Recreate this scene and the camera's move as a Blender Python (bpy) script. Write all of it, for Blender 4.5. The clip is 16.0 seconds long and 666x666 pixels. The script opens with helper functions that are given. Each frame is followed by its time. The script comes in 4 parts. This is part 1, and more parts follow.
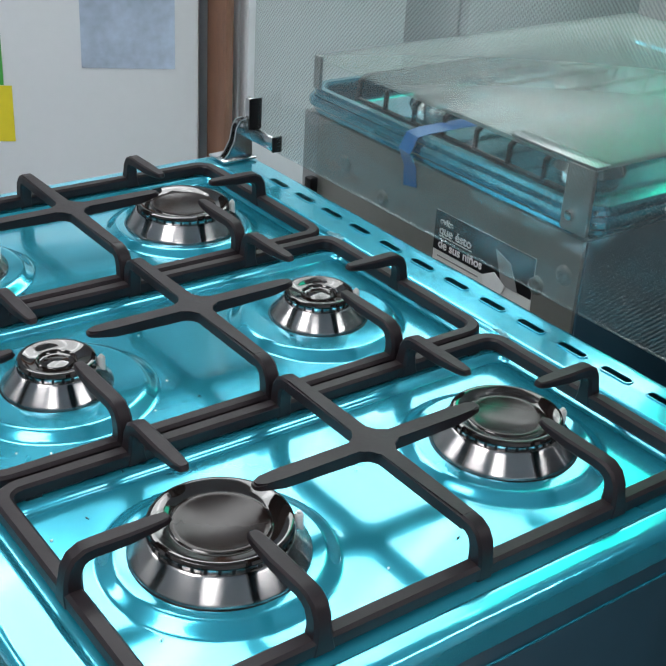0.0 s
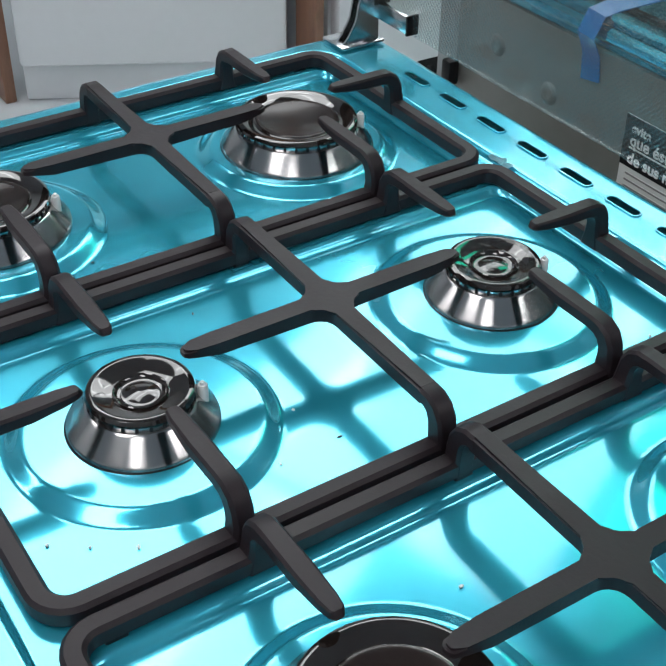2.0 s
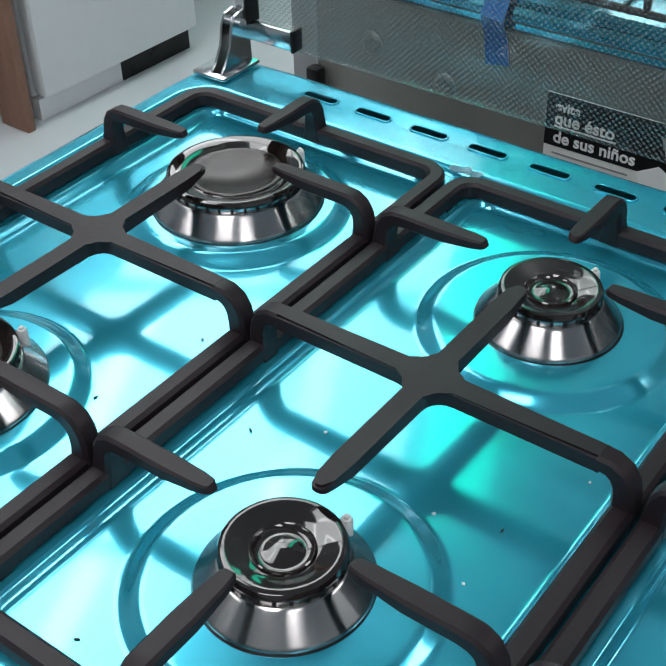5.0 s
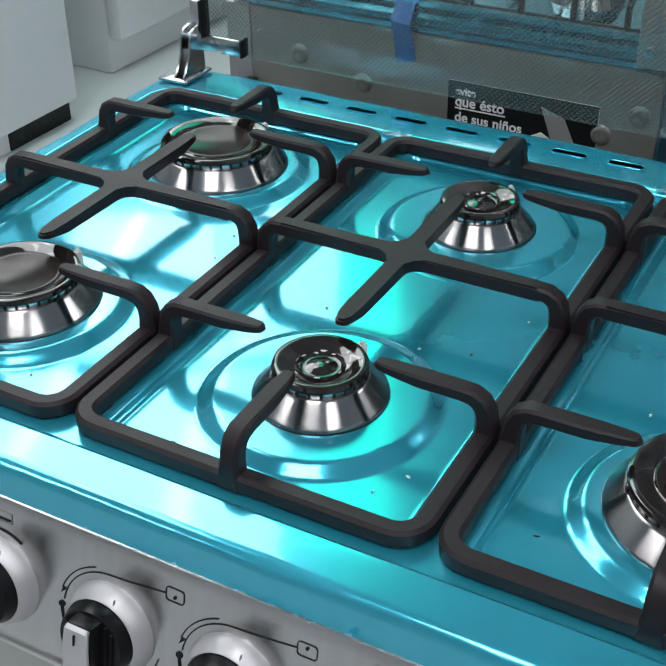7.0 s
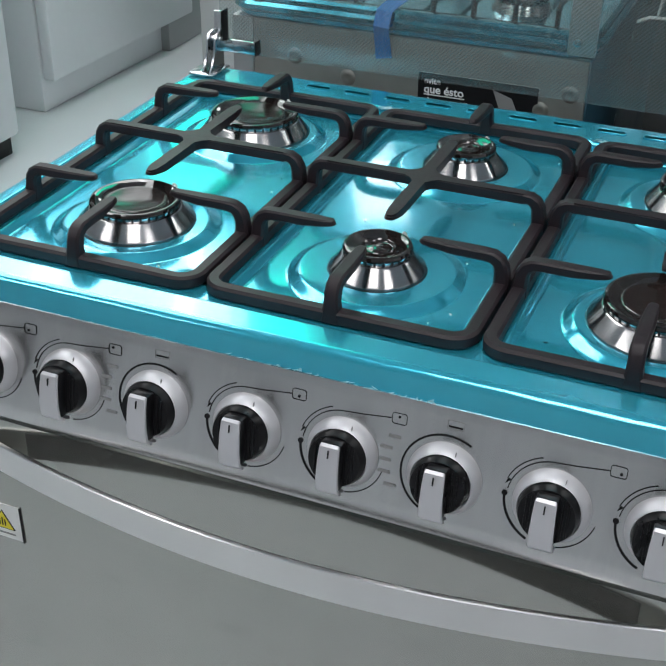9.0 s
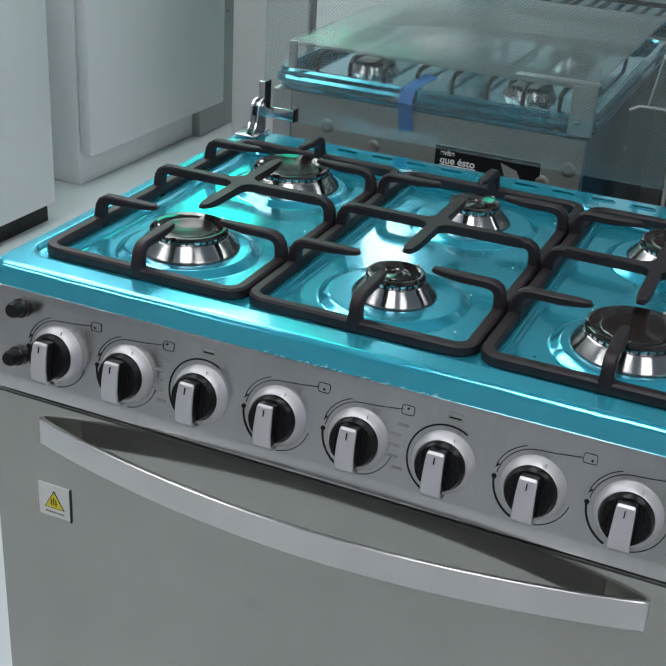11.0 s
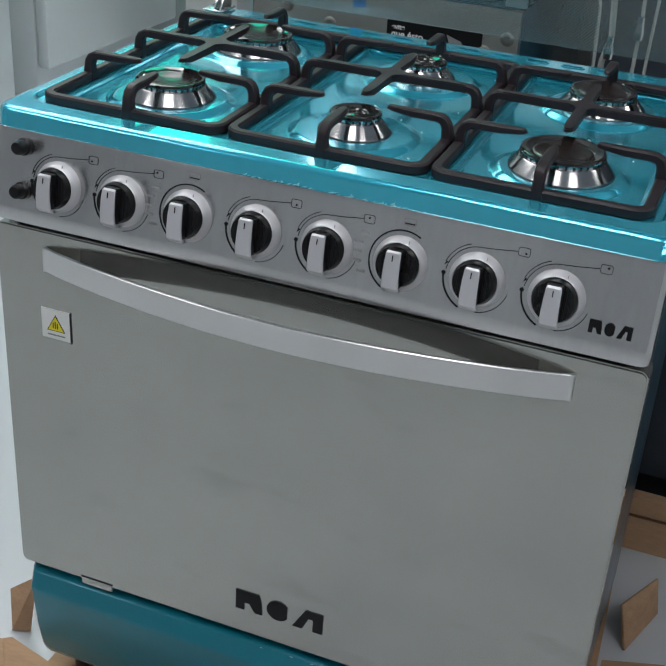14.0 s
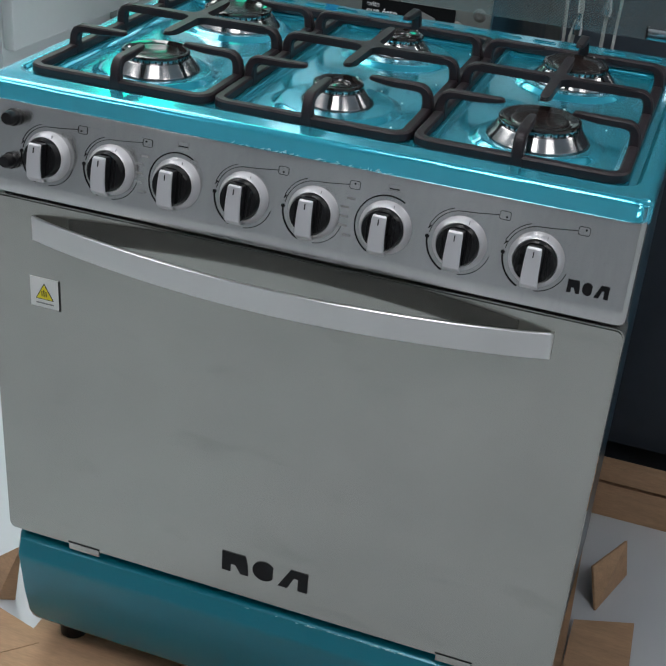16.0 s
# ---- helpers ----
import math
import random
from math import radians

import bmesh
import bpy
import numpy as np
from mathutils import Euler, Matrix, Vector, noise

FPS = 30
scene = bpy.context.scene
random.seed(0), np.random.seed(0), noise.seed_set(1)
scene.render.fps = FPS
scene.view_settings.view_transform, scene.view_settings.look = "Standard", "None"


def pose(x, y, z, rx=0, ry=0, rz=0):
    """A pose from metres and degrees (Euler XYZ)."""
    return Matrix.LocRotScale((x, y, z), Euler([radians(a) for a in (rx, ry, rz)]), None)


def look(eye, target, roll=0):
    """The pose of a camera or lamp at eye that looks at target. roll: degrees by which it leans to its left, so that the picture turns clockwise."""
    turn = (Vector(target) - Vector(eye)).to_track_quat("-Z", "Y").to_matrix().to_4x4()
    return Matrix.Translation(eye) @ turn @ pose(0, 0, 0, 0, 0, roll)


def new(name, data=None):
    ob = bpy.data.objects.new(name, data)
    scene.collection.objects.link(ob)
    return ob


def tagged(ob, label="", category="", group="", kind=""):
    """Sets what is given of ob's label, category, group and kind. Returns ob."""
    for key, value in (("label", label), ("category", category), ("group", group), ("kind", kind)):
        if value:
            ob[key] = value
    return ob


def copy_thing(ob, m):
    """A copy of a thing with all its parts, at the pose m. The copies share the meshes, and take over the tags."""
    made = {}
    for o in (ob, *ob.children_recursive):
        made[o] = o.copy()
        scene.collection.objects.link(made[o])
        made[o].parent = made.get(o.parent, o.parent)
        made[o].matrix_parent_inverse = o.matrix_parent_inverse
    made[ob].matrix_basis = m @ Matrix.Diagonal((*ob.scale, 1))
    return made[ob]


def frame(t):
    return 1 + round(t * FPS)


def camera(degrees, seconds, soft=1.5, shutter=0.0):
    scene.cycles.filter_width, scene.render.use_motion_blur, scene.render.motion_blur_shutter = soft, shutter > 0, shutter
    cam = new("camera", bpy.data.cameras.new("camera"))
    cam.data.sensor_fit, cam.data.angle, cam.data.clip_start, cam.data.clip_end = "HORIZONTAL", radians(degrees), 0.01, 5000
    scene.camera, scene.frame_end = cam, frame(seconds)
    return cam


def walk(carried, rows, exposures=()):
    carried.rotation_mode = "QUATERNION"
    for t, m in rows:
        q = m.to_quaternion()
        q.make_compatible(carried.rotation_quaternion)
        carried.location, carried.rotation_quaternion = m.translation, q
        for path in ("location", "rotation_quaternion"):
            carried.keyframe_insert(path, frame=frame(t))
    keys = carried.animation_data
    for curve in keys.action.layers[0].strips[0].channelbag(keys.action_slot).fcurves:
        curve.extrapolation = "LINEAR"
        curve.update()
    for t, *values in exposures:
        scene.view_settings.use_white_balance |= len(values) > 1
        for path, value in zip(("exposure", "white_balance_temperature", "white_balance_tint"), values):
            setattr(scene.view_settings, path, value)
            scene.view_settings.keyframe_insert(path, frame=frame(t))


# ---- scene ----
cam = camera(31.2, 16.0, soft=1.6)
PATH = [
    (0, (1.159, -0.171, 1.391), (-0.244, 0.911, 0.464), 3.5),
    (0.5, (1.104, -0.175, 1.383), (-0.268, 0.904, 0.408), 3.0),
    (1, (1.044, -0.142, 1.377), (-0.303, 0.898, 0.326), 2.2),
    (1.5, (0.952, -0.084, 1.366), (-0.387, 0.887, 0.241), 1.0),
    (2, (0.871, -0.04, 1.353), (-0.465, 0.847, 0.157), 0.9),
    (2.5, (0.826, -0.006, 1.34), (-0.52, 0.802, 0.102), 0.3),
    (3, (0.791, 0.004, 1.337), (-0.561, 0.786, 0.088), -0.1),
    (3.5, (0.733, -0.02, 1.337), (-0.544, 0.886, 0.093), 0.0),
    (3.7, (0.705, -0.038, 1.339), (-0.512, 0.941, 0.091), -0.3),
    (5.8, (0.628, -0.192, 1.353), (-0.272, 1.139, 0.163), -2.1),
    (6, (0.639, -0.216, 1.357), (-0.25, 1.135, 0.18), -2.1),
    (6.5, (0.663, -0.296, 1.361), (-0.188, 1.118, 0.231), -1.3),
    (7, (0.686, -0.376, 1.361), (-0.116, 1.079, 0.246), -0.8),
    (7.5, (0.717, -0.454, 1.367), (-0.076, 0.997, 0.242), -0.7),
    (8, (0.74, -0.536, 1.376), (-0.074, 0.901, 0.249), -0.7),
    (8.5, (0.726, -0.631, 1.39), (0.002, 0.892, 0.316), -0.4),
    (9, (0.7, -0.724, 1.402), (0.055, 0.862, 0.368), 0.7),
    (9.2, (0.697, -0.756, 1.402), (0.062, 0.848, 0.389), 1.3),
    (11.3, (0.794, -0.937, 1.417), (0.095, 0.731, 0.563), 4.0),
    (11.5, (0.82, -0.958, 1.421), (0.111, 0.717, 0.589), 4.2),
    (12, (0.863, -0.995, 1.42), (0.115, 0.671, 0.605), 4.2),
    (12.5, (0.869, -1.017, 1.413), (0.132, 0.636, 0.562), 4.3),
    (13, (0.847, -1.059, 1.406), (0.193, 0.622, 0.542), 3.8),
    (13.5, (0.831, -1.103, 1.397), (0.22, 0.585, 0.515), 3.7),
    (14, (0.828, -1.119, 1.376), (0.241, 0.531, 0.409), 4.0),
    (14.5, (0.827, -1.123, 1.36), (0.247, 0.492, 0.333), 4.0),
    (15, (0.826, -1.132, 1.361), (0.246, 0.484, 0.337), 4.3),
    (15.5, (0.821, -1.154, 1.365), (0.261, 0.484, 0.362), 4.5),
    (16, (0.817, -1.177, 1.369), (0.299, 0.489, 0.39), 4.7),
]
walk(cam, [(t, look(eye, target, roll)) for t, eye, target, roll in PATH], ((0.0, 0.27), (1.5, 0.22), (2.5, 0.12), (4.0, 0.04), (7.5, 0.11), (8.7, 0.20), (11.5, 0.10), (16.0, 0.08)))

# ---- light: the shop's ceiling panels, some added out of view ----
world = bpy.data.worlds.new("world")
scene.world = world
world.use_nodes = True
world.node_tree.nodes["Background"].inputs[0].default_value = (0.55, 0.6, 0.66, 1)
world.node_tree.nodes["Background"].inputs[1].default_value = 0.25
scene.view_settings.exposure = 0.0
PANEL_GLOW = 4.4
TUBE_GLOW = 8.5
ROOM_GLOW = 7.5
GREEN_GLOW = 4.4


# ---- materials ----
def material(name, colour, rough=0.5, metal=0.0, var=0.12, scale=6.0, fine=60.0, bump=0.0, coat=0.0, stretch=(1, 1, 1),
             rough_var=0.08, coat_rough=0.05, spec=0.5):
    m = bpy.data.materials.new(name)
    m.use_nodes = True
    nt = m.node_tree
    b = nt.nodes["Principled BSDF"]
    tc = nt.nodes.new("ShaderNodeTexCoord")
    mp = nt.nodes.new("ShaderNodeMapping")
    mp.inputs["Scale"].default_value = stretch
    nt.links.new(tc.outputs["Object"], mp.inputs["Vector"])
    n1 = nt.nodes.new("ShaderNodeTexNoise")
    n1.inputs["Scale"].default_value = scale
    n1.inputs["Detail"].default_value = 5
    n2 = nt.nodes.new("ShaderNodeTexNoise")
    n2.inputs["Scale"].default_value = fine
    n2.inputs["Detail"].default_value = 3
    for n in (n1, n2):
        nt.links.new(mp.outputs["Vector"], n.inputs["Vector"])
    mix = nt.nodes.new("ShaderNodeMath")
    mix.operation = "MULTIPLY_ADD"
    mix.inputs[1].default_value = 0.4
    nt.links.new(n2.outputs["Fac"], mix.inputs[0])
    half = nt.nodes.new("ShaderNodeMath")
    half.operation = "MULTIPLY"
    half.inputs[1].default_value = 0.6
    nt.links.new(n1.outputs["Fac"], half.inputs[0])
    nt.links.new(half.outputs[0], mix.inputs[2])
    ramp = nt.nodes.new("ShaderNodeValToRGB")
    ramp.color_ramp.elements[0].position, ramp.color_ramp.elements[1].position = 0.3, 0.7
    ramp.color_ramp.elements[0].color = (*[c * (1 - var) for c in colour], 1)
    ramp.color_ramp.elements[1].color = (*[min(1, c * (1 + var)) for c in colour], 1)
    nt.links.new(mix.outputs[0], ramp.inputs["Fac"])
    nt.links.new(ramp.outputs["Color"], b.inputs["Base Color"])
    rr = nt.nodes.new("ShaderNodeMapRange")
    rr.inputs["From Min"].default_value, rr.inputs["From Max"].default_value = 0.3, 0.7
    rr.inputs["To Min"].default_value, rr.inputs["To Max"].default_value = max(0.02, rough - rough_var), min(1, rough + rough_var)
    nt.links.new(mix.outputs[0], rr.inputs["Value"])
    nt.links.new(rr.outputs[0], b.inputs["Roughness"])
    b.inputs["Metallic"].default_value = metal
    b.inputs["Coat Weight"].default_value = coat
    b.inputs["Specular IOR Level"].default_value = spec
    b.inputs["Coat Roughness"].default_value = coat_rough
    if bump:
        bp = nt.nodes.new("ShaderNodeBump")
        bp.inputs["Strength"].default_value = bump
        bp.inputs["Distance"].default_value = 0.002
        nt.links.new(mix.outputs[0], bp.inputs["Height"])
        nt.links.new(bp.outputs["Normal"], b.inputs["Normal"])
    return m


def glow(name, colour, strength):
    m = bpy.data.materials.new(name)
    m.use_nodes = True
    nt = m.node_tree
    nt.nodes.remove(nt.nodes["Principled BSDF"])
    e = nt.nodes.new("ShaderNodeEmission")
    e.inputs[0].default_value, e.inputs[1].default_value = (*colour, 1), strength
    nt.links.new(e.outputs[0], nt.nodes["Material Output"].inputs[0])
    return m


def glass(name, colour, rough=0.02, film=0.0, gloss=0.035, edge=0.6, power=4.0):
    """A thin pane: mostly clear, with a mirror gloss by Fresnel; film: a fine dotted protective film on it."""
    m = bpy.data.materials.new(name)
    m.use_nodes = True
    nt = m.node_tree
    nt.nodes.remove(nt.nodes["Principled BSDF"])
    t = nt.nodes.new("ShaderNodeBsdfTransparent")
    t.inputs[0].default_value = (*colour, 1)
    g = nt.nodes.new("ShaderNodeBsdfGlossy")
    g.inputs["Roughness"].default_value = rough
    lw = nt.nodes.new("ShaderNodeLayerWeight")
    pw = nt.nodes.new("ShaderNodeMath")
    pw.operation = "POWER"
    pw.inputs[1].default_value = power
    nt.links.new(lw.outputs["Facing"], pw.inputs[0])
    f = nt.nodes.new("ShaderNodeMath")
    f.operation = "MULTIPLY_ADD"
    f.inputs[1].default_value, f.inputs[2].default_value = edge, gloss
    nt.links.new(pw.outputs[0], f.inputs[0])
    mx = nt.nodes.new("ShaderNodeMixShader")
    nt.links.new(f.outputs[0], mx.inputs[0])
    nt.links.new(t.outputs[0], mx.inputs[1])
    nt.links.new(g.outputs[0], mx.inputs[2])
    out = mx
    if film:
        d = nt.nodes.new("ShaderNodeBsdfDiffuse")
        d.inputs[0].default_value = (0.45, 0.5, 0.5, 1)
        tc = nt.nodes.new("ShaderNodeTexCoord")
        dots = nt.nodes.new("ShaderNodeMath")
        dots.operation = "MULTIPLY"
        for k, sx in enumerate((1, -1)):
            mp = nt.nodes.new("ShaderNodeMapping")
            mp.inputs["Scale"].default_value = (sx, 1, 1)
            nt.links.new(tc.outputs["Object"], mp.inputs["Vector"])
            w = nt.nodes.new("ShaderNodeTexWave")
            w.wave_type, w.bands_direction = "BANDS", "DIAGONAL"
            w.inputs["Scale"].default_value = 130
            nt.links.new(mp.outputs["Vector"], w.inputs["Vector"])
            nt.links.new(w.outputs["Fac"], dots.inputs[k])
        r = nt.nodes.new("ShaderNodeMapRange")
        r.inputs["From Min"].default_value, r.inputs["From Max"].default_value = 0.12, 0.5
        r.inputs["To Max"].default_value = film
        nt.links.new(dots.outputs[0], r.inputs["Value"])
        m2 = nt.nodes.new("ShaderNodeMixShader")
        nt.links.new(r.outputs[0], m2.inputs[0])
        nt.links.new(mx.outputs[0], m2.inputs[1])
        nt.links.new(d.outputs[0], m2.inputs[2])
        out = m2
    nt.links.new(out.outputs[0], nt.nodes["Material Output"].inputs[0])
    return m


FILM_STEEL = material("blue film over steel", (0.048, 0.545, 0.725), 0.19, 0.66, 0.07, 5, 40, 0.02, 0.85, rough_var=0.03, coat_rough=0.06)
FILM_STEEL.node_tree.nodes["Principled BSDF"].inputs["Coat IOR"].default_value = 1.65
REAR_FILM = material("blue film on the rear stove", (0.045, 0.33, 0.44), 0.12, 0.92, 0.07, 9, 60, 0.01, 0.8, rough_var=0.02)
DRAWER_TEAL = material("teal film over painted steel", (0.003, 0.165, 0.220), 0.24, 0.2, 0.05, 4, 30, 0.0, 0.0, rough_var=0.02, spec=0.5)
# the broad tone bands along x stand for soft reflections of the room
STEEL = material("brushed steel", (0.60, 0.595, 0.585), 0.23, 1.0, 0.10, 1.3, 30, 0.02, stretch=(6, 1, 1), rough_var=0.04)
# the mottled colour covers smudges and also the door's blurred reflections
DOOR_STEEL = material("grey steel under film", (0.425, 0.43, 0.395), 0.10, 0.76, 0.08, 3.0, 9, 0.0, rough_var=0.03)


def scuffs(m, amount):
    """Faint drawn-out rub marks, darker than the sheet."""
    nt = m.node_tree
    b = nt.nodes["Principled BSDF"]
    tc = nt.nodes.new("ShaderNodeTexCoord")
    mp = nt.nodes.new("ShaderNodeMapping")
    mp.inputs["Scale"].default_value = (5.0, 1.0, 13.0)
    mp.inputs["Rotation"].default_value = (0, 0.35, 0)
    n = nt.nodes.new("ShaderNodeTexNoise")
    n.inputs["Scale"].default_value, n.inputs["Detail"].default_value = 1.6, 6
    r = nt.nodes.new("ShaderNodeMapRange")
    r.inputs["From Min"].default_value, r.inputs["From Max"].default_value = 0.58, 0.72
    r.inputs["To Max"].default_value = amount
    mx = nt.nodes.new("ShaderNodeMix")
    mx.data_type = "RGBA"
    old = b.inputs["Base Color"].links[0].from_socket
    nt.links.new(tc.outputs["Object"], mp.inputs["Vector"])
    nt.links.new(mp.outputs["Vector"], n.inputs["Vector"])
    nt.links.new(n.outputs["Fac"], r.inputs["Value"])
    nt.links.new(r.outputs[0], mx.inputs[0])
    mx.blend_type = "MULTIPLY"
    nt.links.new(old, mx.inputs[6])
    mx.inputs[7].default_value = (0.5, 0.5, 0.5, 1)
    nt.links.new(mx.outputs[2], b.inputs["Base Color"])


scuffs(DOOR_STEEL, 0.22)
HANDLE_STEEL = material("satin steel strap", (0.71, 0.70, 0.685), 0.30, 1.0, 0.05, 1.5, 3, 0.0, stretch=(4, 1, 1), rough_var=0.0)
IRON = material("cast iron enamel", (0.020, 0.014, 0.017), 0.47, 0.0, 0.18, 20, 320, 0.12, rough_var=0.08, spec=0.32)
ENAMEL = material("dark gloss enamel", (0.014, 0.010, 0.009), 0.07, 0.0, 0.15, 10, 80, 0.0, 0.3, rough_var=0.02, coat_rough=0.03, spec=0.8)
CAP_PLATE = material("dark satin enamel", (0.019, 0.013, 0.012), 0.20, 0.0, 0.12, 14, 220, 0.0, 0.0, rough_var=0.02, spec=0.26)
CONE = material("spun aluminium", (0.48, 0.465, 0.46), 0.19, 1.0, 0.06, 8, 90, 0.0)
def spun(m):
    """Turned metal: highlights drawn out across the lathe marks."""
    b = m.node_tree.nodes["Principled BSDF"]
    tan = m.node_tree.nodes.new("ShaderNodeTangent")
    tan.direction_type, tan.axis = "RADIAL", "Z"
    m.node_tree.links.new(tan.outputs[0], b.inputs["Tangent"])
    b.inputs["Anisotropic"].default_value = 0.9
    b.inputs["Anisotropic Rotation"].default_value = 0.25


spun(CONE)


def brushed(m, grain, amount):
    """Straight brushing: highlights drawn out across the grain, along the given direction."""
    b = m.node_tree.nodes["Principled BSDF"]
    c = m.node_tree.nodes.new("ShaderNodeCombineXYZ")
    for k in range(3):
        c.inputs[k].default_value = grain[k]
    m.node_tree.links.new(c.outputs[0], b.inputs["Tangent"])
    b.inputs["Anisotropic"].default_value = amount


brushed(STEEL, (0, 0, 1), 0.75)
brushed(HANDLE_STEEL, (0, 0, 1), 0.6)
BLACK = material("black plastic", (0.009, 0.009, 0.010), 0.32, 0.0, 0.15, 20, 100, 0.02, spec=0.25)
# near-black that stands for the shade inside openings; one lid edge uses it too
DARK_HOLE = material("dark opening", (0.006, 0.007, 0.008), 0.8, 0, 0.1)
CHROME = material("chromed zinc", (0.62, 0.63, 0.64), 0.20, 1.0, 0.05, 20, 90, 0.0)
SILVER = material("silver painted plastic", (0.60, 0.595, 0.61), 0.42, 0.5, 0.02, 10, 80, 0.0, rough_var=0.02)
SIDE_PAINT = material("dark blue painted steel", (0.026, 0.072, 0.105), 0.32, 0.0, 0.15, 4, 30, 0.02, 0.3)
GALV = material("galvanised sheet", (0.23, 0.23, 0.215), 0.42, 0.55, 0.12, 8, 45, 0.06)
CERAMIC = material("white ceramic", (0.75, 0.74, 0.72), 0.3, 0)
INK = material("black print", (0.008, 0.008, 0.009), 0.5, 0, spec=0.2)
WHITE_INK = material("white print", (0.8, 0.8, 0.8), 0.5, 0)
GREY_INK = material("grey print", (0.25, 0.25, 0.25), 0.5, 0)
LABEL_WHITE = material("white label", (0.72, 0.72, 0.70), 0.4, 0, 0.03)
YELLOW = material("yellow print", (0.75, 0.62, 0.02), 0.4, 0, 0.05)
GREEN = material("green print", (0.06, 0.35, 0.05), 0.4, 0, 0.05)
TAPE = material("blue tape", (0.006, 0.14, 0.44), 0.35, 0, 0.12, 12, 60, 0.05)
CARD = material("corrugated cardboard", (0.43, 0.265, 0.155), 0.85, 0, 0.24, 6, 60, 0.15, stretch=(1, 6, 6))
FLOOR = material("polished floor tile", (0.56, 0.58, 0.60), 0.3, 0, 0.03, 1.2, 8, 0.0, rough_var=0.03)
WALL = material("painted wall", (0.62, 0.64, 0.66), 0.7, 0, 0.05, 2, 60, 0.05)
CEIL = material("ceiling board", (0.44, 0.51, 0.58), 0.8, 0, 0.05, 3, 60, 0.05)
WHITE_APPLIANCE = material("white appliance enamel", (0.74, 0.76, 0.78), 0.3, 0, 0.02, 2, 40, 0.0, 0.1, rough_var=0.02)
GREY_APPLIANCE = material("grey appliance steel", (0.36, 0.37, 0.37), 0.35, 0.7, 0.05, 2, 30, 0.02)
PALE_GREY = material("pale grey appliance paint", (0.44, 0.45, 0.45), 0.4, 0, 0.04, 2, 30, 0.0)
WOOD = material("brown wood", (0.24, 0.12, 0.075), 0.45, 0, 0.25, 6, 50, 0.08, stretch=(8, 8, 1))
DARK_PAINT = material("dark blue-grey painted steel", (0.040, 0.050, 0.064), 0.4, 0.0, 0.15, 4, 30, 0.02, 0.05, spec=0.3)
CABLE = material("pale cable", (0.36, 0.37, 0.36), 0.5, 0)
GLASS = glass("lid glass", (0.90, 0.93, 0.92), 0.02, 0.22)
LID_GLASS = glass("closed lid glass", (0.87, 0.91, 0.90), 0.28, 0.0, 0.03, 0.5, 3.0)
FILM_CLEAR = material("torn clear film", (0.42, 0.74, 0.80), 0.25, 0.15, 0.1, 30, 200, 0.3)
LIGHT_WHITE = glow("ceiling panel glow", (0.955, 0.985, 1.0), PANEL_GLOW)
LIGHT_TUBE = glow("tube glow", (0.955, 0.985, 1.0), TUBE_GLOW)
LIGHT_ROOM = glow("front ceiling panel glow", (0.985, 0.98, 1.0), ROOM_GLOW)
LIGHT_GREEN = glow("green sign glow", (0.02, 1.0, 0.62), GREEN_GLOW)


# ---- building helpers ----
def part(name, bm, mat, parent=None, label="", smooth=True):
    me = bpy.data.meshes.new(name)
    if smooth:
        for f in bm.faces:
            f.smooth = True
        for e in bm.edges:
            if len(e.link_faces) == 2 and e.calc_face_angle(0) > 0.6:
                e.smooth = False
    bm.to_mesh(me)
    bm.free()
    me.materials.append(mat)
    ob = new(name, me)
    ob.parent = parent
    if label:
        ob["label"] = label
    return ob


def thing(name, label, category, group="", at=(0, 0, 0), kind=""):
    ob = new(name)
    ob.location = at
    ob.empty_display_size = 0.05
    return tagged(ob, label, category, group, kind)


def box(x0, x1, y0, y1, z0, z1, bevel=0.0, segs=2):
    bm = bmesh.new()
    bmesh.ops.create_cube(bm, size=1)
    for v in bm.verts:
        v.co = Vector(((x0 + x1) / 2 + v.co.x * (x1 - x0), (y0 + y1) / 2 + v.co.y * (y1 - y0), (z0 + z1) / 2 + v.co.z * (z1 - z0)))
    if bevel:
        bmesh.ops.bevel(bm, geom=list(bm.edges), offset=bevel, segments=segs, affect="EDGES", profile=0.5)
    return bm


def lathe(profile, n=48, centre=(0, 0, 0)):
    """Turns a profile of (radius, height) about z."""
    bm = bmesh.new()
    rings = []
    for r, z in profile:
        if r < 1e-6:
            rings.append([bm.verts.new((centre[0], centre[1], centre[2] + z))])
        else:
            rings.append([bm.verts.new((centre[0] + r * math.cos(2 * math.pi * k / n), centre[1] + r * math.sin(2 * math.pi * k / n), centre[2] + z))
                          for k in range(n)])
    for a, b in zip(rings, rings[1:]):
        for k in range(n):
            q = [a[k % len(a)], a[(k + 1) % len(a)], b[(k + 1) % len(b)], b[k % len(b)]]
            q = list(dict.fromkeys(q))
            if len(q) > 2:
                bm.faces.new(q)
    bmesh.ops.recalc_face_normals(bm, faces=bm.faces)
    return bm


